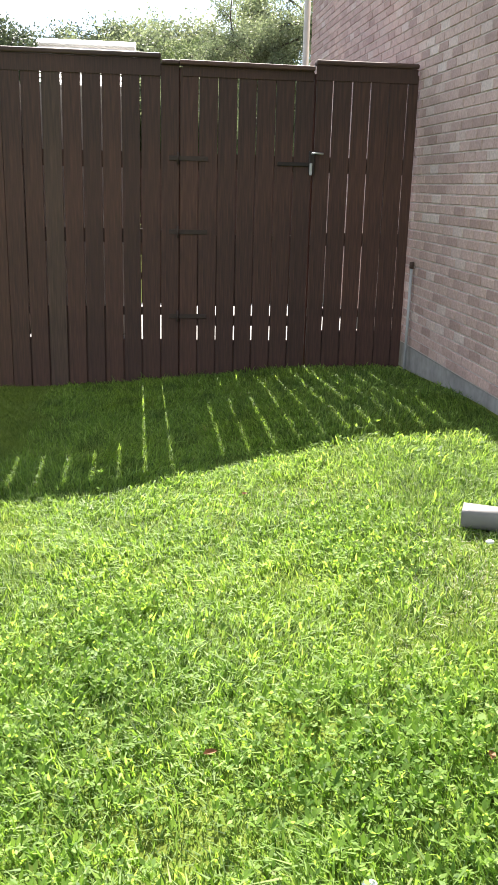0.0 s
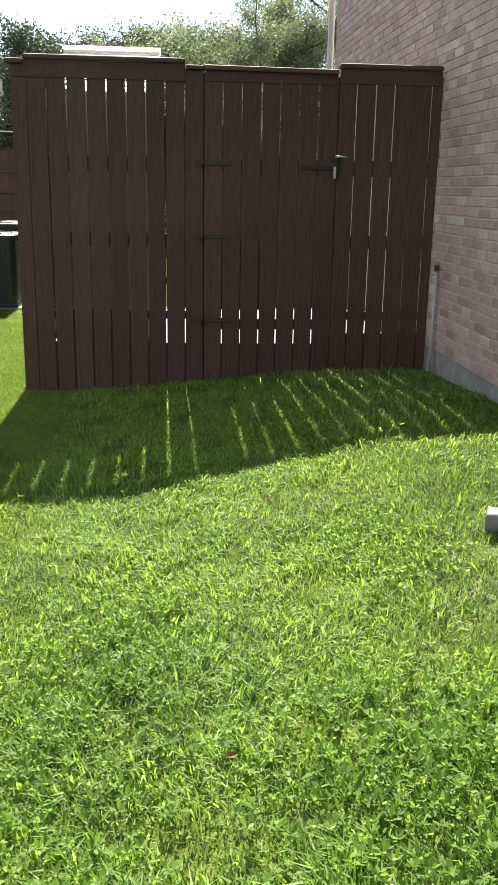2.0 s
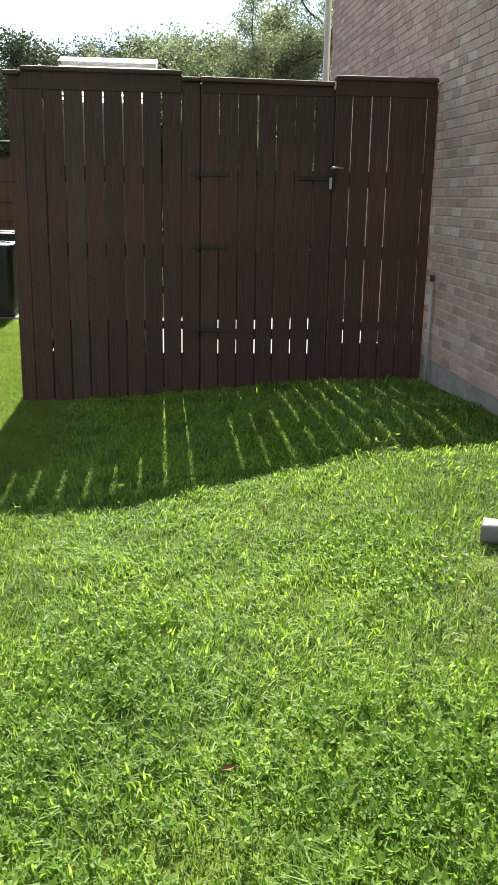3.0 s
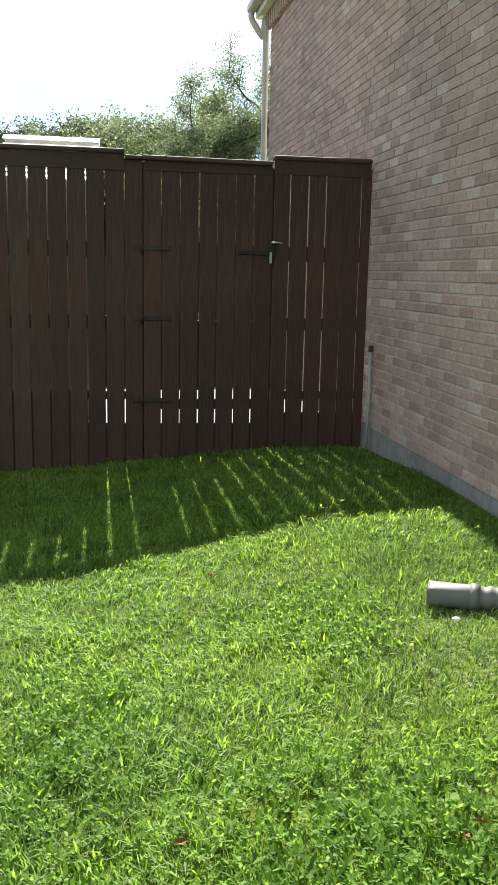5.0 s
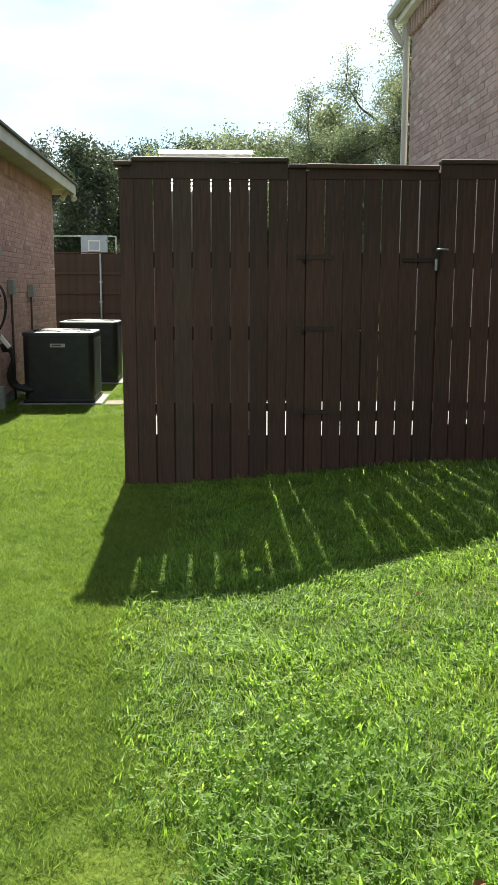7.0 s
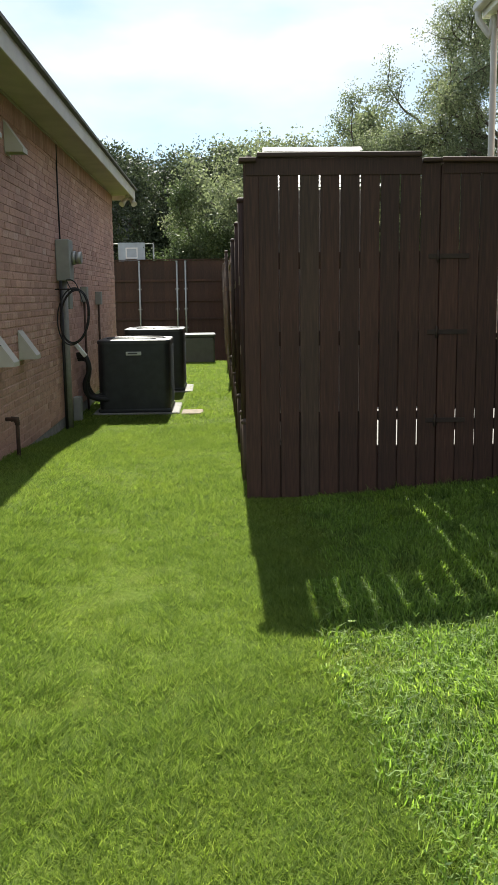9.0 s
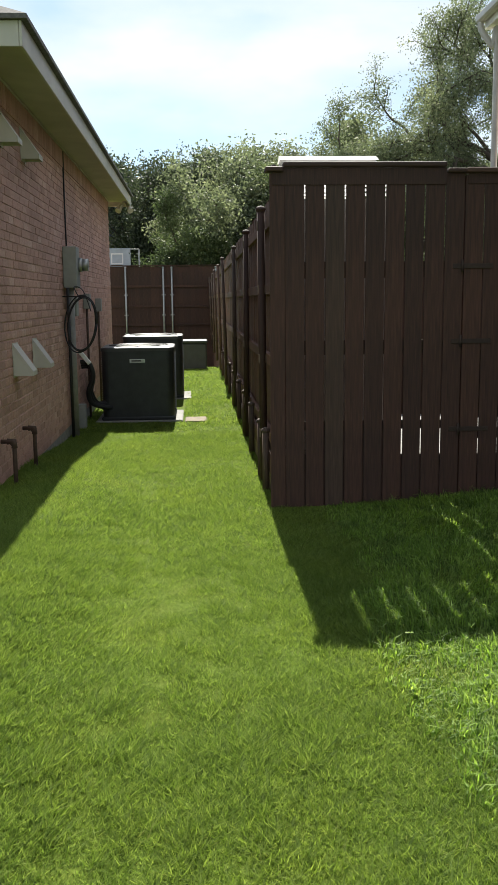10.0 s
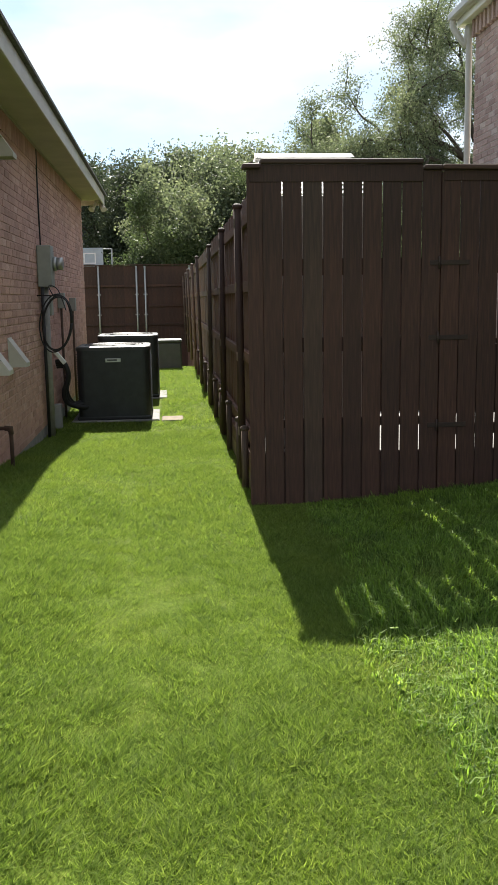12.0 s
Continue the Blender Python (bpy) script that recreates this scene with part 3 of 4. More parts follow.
# ---- air conditioners ----
def rounded_column(w, z0, z1, r, rim=0.008):
    """A square column with round corners and a softened rim."""
    h = w / 2
    bm = bmesh.new()
    rings = []
    for z, ins in ((z0, 0.0), (z1 - rim, 0.0), (z1 - rim * 0.3, rim * 0.3), (z1, rim)):
        q = []
        for cx, cy, a0 in ((1, 1, 0), (-1, 1, 90), (-1, -1, 180), (1, -1, 270)):
            for k in range(6):
                a = radians(a0 + 18 * k)
                q.append(bm.verts.new(((h - r) * cx + (r - ins) * math.cos(a), (h - r) * cy + (r - ins) * math.sin(a), z)))
        rings.append(q)
    for a, b in zip(rings, rings[1:]):
        for k in range(24):
            bm.faces.new((a[k], a[(k + 1) % 24], b[(k + 1) % 24], b[k]))
    bm.faces.new(rings[0][::-1])
    bm.faces.new(rings[-1])
    return bm


def air_conditioner(x0, y0, w, z0, h):
    th = tagged(empty("air_conditioner", x0 + w / 2, y0 + w / 2, z0), "black louvred outdoor air-conditioner unit on a concrete pad", "air conditioner", "outdoor air conditioners")
    hw = w / 2
    part("body", rounded_column(w, 0.03, h - 0.03, 0.09), AC_BLACK, th)
    part("base_pan", box(-hw - 0.012, hw + 0.012, -hw - 0.012, hw + 0.012, 0.0, 0.045, 0.012), AC_BLACK, th)
    tp = rounded_column(w + 0.02, h - 0.05, h, 0.1, 0.018)
    top = part("top_cover", tp, AC_TOP, th, "grey rounded top cover with fan grille")
    gr = bmesh.new()
    for k in range(1, 9):
        r = hw * 0.1 * k
        tube([(r * math.cos(a), r * math.sin(a), h + 0.012) for a in [2 * math.pi * i / 28 for i in range(29)]], 0.004, gr, 5)
    for k in range(8):
        a = math.pi * k / 4
        tube([(0, 0, h + 0.014), (hw * 0.85 * math.cos(a), hw * 0.85 * math.sin(a), h + 0.004)], 0.005, gr, 5)
    part("fan_grille", gr, RUBBER, top)
    lm = mesh_of("louvre", box(-hw * 0.78, hw * 0.78, -0.007, 0.004, -0.006, 0.006, 0.002), AC_BLACK)
    nl = 26
    for k in range(nl):
        z = 0.1 + (h - 0.2) * k / (nl - 1)
        for a in (90, 180, 270):
            o = part("louvre", lm, None, th)
            o.matrix_basis = pose(0, 0, 0, 0, 0, a) @ pose(0, -hw - 0.003, z, 25, 0, 0)
    bd = part("badge", box(-0.1, 0.1, -hw - 0.012, -hw - 0.001, h - 0.2, h - 0.15, 0.0045), BADGE, th, "silver name badge")
    part("print", box(-0.075, 0.05, -hw - 0.0145, -hw - 0.0122, h - 0.182, h - 0.163), BAR, bd)
    return th


def pad(x0, y0, w, d, z):
    tagged(part("equipment_pad", box(x0, x0 + w, y0, y0 + d, -0.08, z, 0.012), CONCRETE), "light concrete equipment pad in the grass", "concrete pad", "equipment pads")


pad(-1.86, 4.96, 1.13, 1.12, 0.02)
air_conditioner(-1.77, 5.02, 0.935, 0.022, 0.945)
pad(-1.76, 7.6, 1.13, 1.12, 0.02)
air_conditioner(-1.695, 7.66, 0.935, 0.022, 0.985)


SANDY = plain_mat("sandy_stone", (0.24, 0.19, 0.13), 0.9, 0, 0.2, 18.0, 0.2)
tagged(part("stepping_stone", box(-0.7, -0.42, 4.9, 5.35, -0.04, 0.012, 0.01), SANDY), "small flat concrete stepping stone beside the pad", "stone")


def refrigerant_lines():
    th = tagged(empty("refrigerant_lines", LW, 4.75), "black insulated refrigerant lines from wall to air conditioner", "hose")
    for k in range(3):
        o = 0.035 * k
        pts = [(0.02, 0.05 + o, 0.8 - o), (0.12, 0.04 + o, 0.79 - o), (0.17, 0.05 + o, 0.62 - 0.5 * o), (0.1 + 0.5 * o, 0.1 + o, 0.42), (0.13 + o, 0.16 + o, 0.27), (0.3, 0.24 + o, 0.2 + o), (0.4, 0.32 + o, 0.2 + o)]
        part("hose", tube(smooth_path(pts), 0.032 - 0.007 * k, seg=8), RUBBER, th)
    sleeve = part("wall_sleeve", box(-0.025, 0.025, -0.03, 0.03, -0.1, 0.1, 0.006), WHITE, th, "white line cover elbow")
    sleeve.location, sleeve.rotation_euler = (0.075, 0.03, 0.86), (0, radians(-38), 0)
    part("stub_box", box(0.003, 0.1, -0.3, -0.16, -0.02, 0.3, 0.006), GREY_BOX, th, "small grey box at the foot of the wall")


refrigerant_lines()


def utility_pedestal():
    th = tagged(empty("utility_box", -0.64, 14.2, -0.12), "dark green utility box standing past the end of the lawn", "utility box")
    part("body", box(-0.42, 0.35, -0.3, 0.4, -0.2, 0.7, 0.03), GREEN_BOX, th)
    part("lid", box(-0.44, 0.37, -0.32, 0.42, 0.702, 0.77, 0.03, seg=2), GREEN_BOX, th)


utility_pedestal()


# ---- white shed roof behind the front fence ----
SHED_WALL = plain_mat("shed_siding", (0.27, 0.26, 0.25), 0.7, 0, 0.15, 8.0, 0.1)


def shed():
    th = tagged(empty("garden_shed", 0.67, 1.67), "small white shed with a ribbed white metal roof behind the fence", "shed")
    part("wall", box(-0.4, 0.4, -0.9, 0.75, 0.3, 2.36, 0.01), SHED_WALL, th)
    n = 9
    for side, reach in ((-1, 1.2), (1, 1.1)):
        for k in range(n):
            a, b = k / n, (k + 1) / n
            y0, y1, z0, z1 = side * reach * (1 - a), side * reach * (1 - b), 2.345 + 0.465 * a, 2.345 + 0.465 * b - 0.014
            bm = bmesh.new()
            vs = [bm.verts.new(p) for p in ((-0.43, y0, z0), (0.43, y0, z0), (0.43, y1, z1), (-0.43, y1, z1))]
            bm.faces.new(vs if side < 0 else vs[::-1])
            bmesh.ops.solidify(bm, geom=bm.faces[:], thickness=0.02)
            part("roof_panel", bm, WHITE, th)
    bm = bmesh.new()
    vs = [bm.verts.new(p) for p in ((-0.44, -0.14, 2.775), (0.44, -0.14, 2.775), (0.44, 0.0, 2.828), (-0.44, 0.0, 2.828), (-0.44, 0.14, 2.775), (0.44, 0.14, 2.775))]
    bm.faces.new((vs[0], vs[1], vs[2], vs[3]))
    bm.faces.new((vs[3], vs[2], vs[5], vs[4]))
    bmesh.ops.solidify(bm, geom=bm.faces[:], thickness=-0.006)
    part("ridge_cap", bm, WHITE, th)


shed()


# ---- the small yard behind the gate ----
def patio():
    ob = part("patio_slab", box(0.16, 3.2, 0.25, 3.0, -0.05, 0.3, 0.01), CONCRETE)
    tagged(ob, "plain pale concrete slab behind the fence gate", "pavement", kind="structure")


# Added boards, hidden behind the gate, that keep the view through its slits dark.
def cross_fence():
    th = tagged(empty("cross_fence", 0.2, 4.55), "low dark brown boards added behind the gate to darken its slits", "fence", "privacy fence panels")
    me = mesh_of("board", box(-0.066, 0.066, -0.008, 0.008, -0.05, 1.86, 0.002), FENCE)
    for k in range(22):
        o = part("board", me, None, th)
        o.location = (0.07 + 0.136 * k, 0, 0)
    for z in (0.4, 1.1, 1.7):
        part("rail", box(0.0, 2.96, 0.01, 0.05, z, z + 0.09, 0.004), FENCE, th)


patio()
cross_fence()


# ---- downspout extension on the lawn ----
def spout():
    z = ground_z(2.6, -3.9) + 0.05
    th = tagged(empty("downspout_extension", 2.43, -3.86, z), "pale grey corrugated downspout extension lying in the grass", "drain pipe")

    def ring(bm, p, d, rw, rh, square):
        u = Vector((-d.y, d.x, 0))
        out = []
        for k in range(24):
            a = 2 * math.pi * (k + 0.5) / 24
            c, q = math.cos(a), math.sin(a)
            m = max(abs(c), abs(q))
            f = 1 + square * (0.93 / m - 1)
            out.append(bm.verts.new(p + u * rw * c * f + Vector((0, 0, rh * q * f))))
        return out

    def loft(rings, bm):
        for q, w in zip(rings, rings[1:]):
            for k in range(24):
                bm.faces.new((q[k], q[(k + 1) % 24], w[(k + 1) % 24], w[k]))

    bm = bmesh.new()
    rings = []
    for i in range(60):
        t = i / 59
        p = Vector((0.17 + 0.62 * t, -0.08 - 0.3 * t - 0.12 * t * t, -0.004 + 0.01 * math.sin(5 * t)))
        d = Vector((0.62, -0.3 - 0.24 * t, 0)).normalized()
        r = 0.046 + (0.005 if i % 4 in (1, 2) else 0.0)
        rings.append(ring(bm, p, d, r, r, 0))
    loft(rings, bm)
    part("corrugated_pipe", bm, VINYL, th, smooth=True)
    bm = bmesh.new()
    rings = []
    for i in range(8):
        t = i / 7
        d = Vector((0.9, -0.42, 0)).normalized()
        p = Vector((0.0, 0.0, -0.004)) + d * 0.19 * t
        rings.append(ring(bm, p, d, 0.062 - 0.012 * t, 0.042 + 0.012 * t, 1 - t))
    inner = []
    for i in range(8):
        t = i / 7
        p = Vector((0.0, 0.0, -0.004)) + d * 0.19 * t
        inner.append(ring(bm, p, d, 0.057 - 0.012 * t, 0.037 + 0.012 * t, 1 - t))
    loft(rings, bm)
    loft([q[::-1] for q in inner], bm)
    loft([inner[0], rings[0]], bm)
    part("outlet", bm, VINYL, th, "flattened open outlet end", smooth=True)
    part("collar", tube([(0.155, -0.072, -0.004), (0.19, -0.088, -0.004)], 0.058, seg=20), VINYL, th)


spout()


# ---- trees and what stands beyond the fences ----
def leaf_mat(name, dark, light, trans=0.4, rough=0.6):
    m, n, l, b = mat(name, rough)
    b.inputs["Specular IOR Level"].default_value = 0.3
    g = n.new("ShaderNodeNewGeometry")
    c = ramp_node(n, l, g.outputs["Random Per Island"], [(0.0, dark), (0.6, tuple((p + q) / 2 for p, q in zip(dark, light))), (1.0, light)])
    big = noise_node(n, l, 0.8, 3.0)
    c = blend(n, l, c, ramp_node(n, l, big, [(0.35, (0.8, 0.85, 0.8)), (0.65, (1.15, 1.1, 1.0))]), 0.8, "MULTIPLY")
    l.new(c, b.inputs["Base Color"])
    t = n.new("ShaderNodeBsdfTranslucent")
    tc = blend(n, l, c, (1.0, 1.07, 0.8), 1.0, "MULTIPLY")
    l.new(tc, t.inputs["Color"])
    mx = n.new("ShaderNodeMixShader")
    mx.inputs[0].default_value = trans
    l.new(b.outputs["BSDF"], mx.inputs[1])
    l.new(t.outputs["BSDF"], mx.inputs[2])
    l.new(mx.outputs["Shader"], n["Material Output"].inputs["Surface"])
    return m


LEAF_OAK = leaf_mat("oak_leaf", (0.11, 0.13, 0.085), (0.3, 0.325, 0.225), 0.5, 0.5)
LEAF_BACK = leaf_mat("back_leaf", (0.034, 0.046, 0.03), (0.12, 0.142, 0.088), 0.3, 0.5)
LEAF_FRESH = leaf_mat("fresh_leaf", (0.055, 0.077, 0.038), (0.185, 0.225, 0.115), 0.38, 0.55)
BARK = wood_mat("bark", (0.05, 0.04, 0.032), (0.09, 0.075, 0.06), (0.14, 0.12, 0.1), 0.9, (8, 8, 2))


def leaves_mesh(name, centres, size, rs, material):
    """Small pointed leaves, two triangles each, at random turns round the given places."""
    n = len(centres)
    d = rs.normal(size=(n, 3))
    d /= np.linalg.norm(d, axis=1)[:, None]
    e = np.cross(d, rs.normal(size=(n, 3)))
    e /= np.linalg.norm(e, axis=1)[:, None]
    k = size * rs.uniform(0.6, 1.3, (n, 1))
    v = np.empty((n, 4, 3))
    v[:, 0], v[:, 2] = centres - d * k, centres + d * k
    v[:, 1], v[:, 3] = centres + e * k * 0.5, centres - e * k * 0.5
    f = np.arange(n * 4).reshape(n, 4)
    return quads(v.reshape(-1, 3).tolist(), f.tolist(), name, material)


def grow(rs, start, way, length, rad, depth, limbs, tips, wander=0.13, droop=0.0):
    p, d = np.array(start, float), np.array(way, float)
    pts, n = [p.copy()], 8
    for i in range(n):
        d = d + rs.normal(size=3) * wander
        d[2] -= droop
        d /= np.linalg.norm(d)
        p = p + d * length / n
        pts.append(p.copy())
    limbs.append((pts, rad, rad * 0.45))
    if depth == 0:
        tips += pts[2:]
        return
    if depth <= 1:
        tips += pts[3:]
    for k in range(3 if depth > 1 else 4):
        i = rs.integers(3, n + 1) if k else n
        nd = d + rs.normal(size=3) * 0.75
        nd /= np.linalg.norm(nd)
        grow(rs, pts[i], nd, length * rs.uniform(0.55, 0.75), rad * 0.5, depth - 1, limbs, tips, wander, droop)


def tree(x, y, height, seed, leaf, per_tip, size, label, lean=(0, 0), depth=3, spread=0.25, trunk_part=0.42, ways=None):
    rs = np.random.default_rng(seed)
    limbs, tips = [], []
    h0 = height * trunk_part
    way = np.array((lean[0], lean[1], 1.0))
    way /= np.linalg.norm(way)
    trunk = [tuple(way * h0 * i / 5 + np.array((rs.normal() * 0.04, rs.normal() * 0.04, 0)) * i) for i in range(6)]
    limbs.append((trunk, height * 0.024, height * 0.016))
    for k in range(5):
        a = 2 * math.pi * (k + rs.uniform(-0.3, 0.3)) / 5
        d = np.array((math.cos(a) * 0.9 + lean[0], math.sin(a) * 0.9 + lean[1], rs.uniform(0.5, 1.3)))
        d /= np.linalg.norm(d)
        if ways is None:
            grow(rs, trunk[rs.integers(3, 6)], d, height * 0.3, height * 0.011, depth - 1, limbs, tips)
    for dx, dy, dz, reach, bend in ways or ():
        d = np.array((dx, dy, dz)) / math.sqrt(dx * dx + dy * dy + dz * dz)
        grow(rs, trunk[rs.integers(4, 6)], d, reach, height * 0.012, depth - 1, limbs, tips, 0.09, bend)
    th = tagged(empty("tree", x, y, -0.05), label, "tree", "trees beyond the fence")
    bm = bmesh.new()
    for pts, a, b in limbs:
        tube(pts, a, bm, 6, b)
    part("trunk", bm, BARK, th)
    t = np.array(tips)
    t = np.repeat(t, 2, axis=0) + rs.normal(size=(len(t) * 2, 3)) * spread * 0.7
    near = per_tip // 2
    c = np.repeat(t, near, axis=0) + np.clip(rs.normal(size=(len(t) * near, 3)), -1.6, 1.6) * spread * 0.5
    part("crown", leaves_mesh("crown", c, size, rs, leaf), None, th)
    return th


OAK_WAYS = ((-1, -0.2, 0.2, 2.9, 0.0), (-1, 0.3, 0.55, 3.0, 0.01), (-0.85, -0.3, 1.0, 3.0, 0.01), (-0.4, 0.4, 1.3, 3.0, 0.0), (0.1, -0.4, 1.4, 3.0, 0.0), (0.7, 0.3, 1.0, 2.8, 0.0), (0.9, -0.5, 0.4, 2.6, 0.0), (-0.8, 0.1, -0.1, 2.6, -0.02), (-0.9, -0.1, 0.75, 3.2, 0.0))
tree(9.8, 22.0, 12.4, 6, LEAF_OAK, 50, 0.04, "tall airy oak with grey-green leaves and open branches", (0, 0), 4, 0.25, 0.42, OAK_WAYS)
ARCH_WAYS = ((-1, -0.1, 0.6, 2.0, 0.0), (-1, 0.2, 0.95, 2.0, 0.02), (-0.7, 0, 1.0, 1.6, 0.0), (-1, -0.2, 0.25, 1.8, -0.01), (0.5, 0.1, 0.7, 1.4, 0.0), (0.9, -0.2, 0.3, 1.4, 0.0))
tree(5.9, 21.0, 7.2, 14, LEAF_OAK, 34, 0.036, "spreading oak with arching limbs", (-0.2, 0), 4, 0.2, 0.55, ARCH_WAYS)
back = tree(-7.0, 50.0, 9.2, 21, LEAF_BACK, 40, 0.07, "broad leafy tree in a dense row", (0, 0), 4, 0.36, 0.24)
rt = random.Random(5)
back.scale = (1.4, 1.4, 1.3)
pale = tree(4.6, 30.0, 9.2, 27, LEAF_OAK, 44, 0.06, "grey-green leafy tree in a row beyond the fence", (0, 0), 4, 0.34, 0.24)
pale.scale = (1.2, 1.2, 1.2)
for base, spots in ((back, ((-3.2, 40, 1.15), (-0.7, 36, 1.0), (-11.6, 48, 1.35), (-16, 48, 1.4), (-3.6, 52, 1.4), (1.6, 46, 1.25))), (pale, ((3.7, 33, 1.22), (7.4, 33, 1.2), (10.5, 31, 1.1), (13.5, 28, 1.0), (5.8, 38, 1.4), (3.4, 41, 1.45)))):
    for bx, by, bs in spots:
        o = copy_thing(base, pose(bx, by, -0.05, 0, 0, rt.uniform(0, 360)))
        o.scale = (bs * 1.05, bs * 1.05, bs * rt.uniform(0.88, 1.0))
bush = tree(1.0, 29.6, 8.2, 33, LEAF_FRESH, 100, 0.048, "rounded grey-green tree above the far fence", (0, 0), 4, 0.3, 0.26)
copy_thing(bush, pose(3.2, 30.2, 0.7, 0, 0, 130))


SLATE = plain_mat("dark_slate", (0.03, 0.033, 0.04), 0.95, 0, 0.2, 20.0, 0.2)
BOARD = plain_mat("clear_acrylic_board", (0.42, 0.47, 0.52), 0.3, 0, 0.05, 8.0, 0)


def far_house():
    th = tagged(empty("far_house", -6.6, 42), "grey house with a dark slate roof beyond the far fence", "house")
    part("wall", box(-3.5, 3.3, -2, 4, -0.1, 3.7, 0.01), SLATE, th)
    bm = bmesh.new()
    vs = [bm.verts.new(p) for p in ((-3.9, -2.4, 3.7), (3.7, -2.4, 3.7), (3.7, 4.4, 3.7), (-3.9, 4.4, 3.7), (-1.2, 1, 6.3), (1.0, 1, 6.3))]
    for q in ((0, 1, 5, 4), (1, 2, 5), (2, 3, 4, 5), (3, 0, 4), (3, 2, 1, 0)):
        bm.faces.new([vs[k] for k in q])
    part("roof", bm, SLATE, th)


far_house()


def basketball_hoop():
    th = tagged(empty("basketball_hoop", -3.38, 27.4), "pale acrylic basketball backboard on a grey pole frame", "basketball hoop")
    part("pole", tube([(0.0, 0.5, -1.1), (0.0, 0.5, 2.9), (0, 0.06, 3.3)], 0.06, seg=8), GALV, th)
    part("backboard", box(-0.55, 0.55, 0, 0.05, 2.94, 3.72, 0.01), BOARD, th)
    sq = bmesh.new()
    for a, b, c, d in ((-0.25, 0.25, 3.48, 3.53), (-0.25, 0.25, 3.1, 3.15), (-0.25, -0.2, 3.15, 3.48), (0.2, 0.25, 3.15, 3.48)):
        box(a, b, -0.006, -0.002, c, d, 0, sq)
    part("target_square", sq, WHITE, th)
    part("rim", tube([(0.23 * math.cos(a), -0.3 + 0.23 * math.sin(a), 3.05) for a in [2 * math.pi * i / 20 for i in range(21)]], 0.012, seg=6), RUST, th)
    fr = tube([(-1.7, 0.1, 3.68), (0.9, 0.1, 3.68)], 0.025, seg=6)
    tube([(0.9, 0.1, 3.68), (0.9, 0.1, -1.1)], 0.03, fr, 6)
    part("support_frame", fr, GALV, th)
    th.scale = (0.9, 0.9, 0.935)


basketball_hoop()


def flood_light():
    th = tagged(empty("flood_light", LW + 0.28, 9.6, 3.278), "twin-head outdoor flood light under the eave corner", "lamp")
    part("base", tube([(0, 0, 0), (0, 0, -0.035)], 0.06, seg=12), TRIM, th)
    for sx in (-1, 1):
        part("lamp_head", tube([(0.02 * sx, 0, -0.03), (0.07 * sx, -0.03, -0.1), (0.11 * sx, -0.09, -0.17)], 0.02, seg=10, r1=0.055), TRIM, th)


flood_light()


# ---- grass ----
def grass_mat(name, dark, mid, light, trans, rough, gloss):
    m, n, l, b = mat(name, rough)
    b.inputs["Specular IOR Level"].default_value = gloss
    g = n.new("ShaderNodeNewGeometry")
    c = ramp_node(n, l, g.outputs["Random Per Island"], [(0.0, dark), (0.5, mid), (0.985, light), (1.0, (0.28, 0.3, 0.12))])
    big = noise_node(n, l, 1.3, 4.0)
    c = blend(n, l, c, ramp_node(n, l, big, [(0.32, (0.84, 0.87, 0.82)), (0.5, (1.0, 1.0, 1.0)), (0.7, (1.12, 1.06, 0.92))]), 0.9, "MULTIPLY")
    l.new(c, b.inputs["Base Color"])
    t = n.new("ShaderNodeBsdfTranslucent")
    l.new(blend(n, l, c, (1.45, 1.46, 0.86), 1.0, "MULTIPLY"), t.inputs["Color"])
    mx = n.new("ShaderNodeMixShader")
    mx.inputs[0].default_value = trans
    l.new(b.outputs["BSDF"], mx.inputs[1])
    l.new(t.outputs["BSDF"], mx.inputs[2])
    l.new(mx.outputs["Shader"], n["Material Output"].inputs["Surface"])
    return m


TURF = grass_mat("turf_blade", (0.068, 0.112, 0.024), (0.16, 0.24, 0.048), (0.275, 0.355, 0.105), 0.52, 0.55, 0.22)
COARSE = grass_mat("coarse_blade", (0.045, 0.09, 0.024), (0.14, 0.228, 0.05), (0.255, 0.35, 0.105), 0.5, 0.6, 0.2)
BROAD = grass_mat("broad_blade", (0.12, 0.21, 0.038), (0.225, 0.355, 0.064), (0.33, 0.46, 0.125), 0.58, 0.55, 0.22)
WEED = grass_mat("weed_leaf", (0.075, 0.15, 0.03), (0.2, 0.325, 0.06), (0.31, 0.44, 0.112), 0.57, 0.56, 0.22)


def field(x, y, f, seed):
    """A smooth field of about -1 to 1 over many points, from a few sines."""
    rs = np.random.default_rng(seed)
    s = 0
    for k in range(6):
        a, p = rs.uniform(0, 2 * math.pi), rs.uniform(0, 6.28)
        q = f * rs.uniform(0.6, 1.9)
        s = s + np.sin((x * math.cos(a) + y * math.sin(a)) * q + p)
    return s / 3.5


def smooth_np(a):
    a = np.clip(a, 0, 1)
    return a * a * (3 - 2 * a)


def ground_z_np(x, y):
    a = np.clip((x - 0.35) / 2.5, 0, 1)
    b = np.clip(y / 6.0, 0, 1)
    c, d = np.clip((-x - 0.7) / 0.9, 0, 1), np.clip((y - 0.3) / 3.6, 0, 1)
    left = 0.2 * c * c * (3 - 2 * c) * (1 - d * d * (3 - 2 * d))
    return 0.27 * a * a * (3 - 2 * a) * (0.6 + 0.4 * smooth_np(-y / 1.9)) * (1 - b * b * (3 - 2 * b)) + left - 0.9 * smooth_np((y - 13.6) / 8) - 0.008


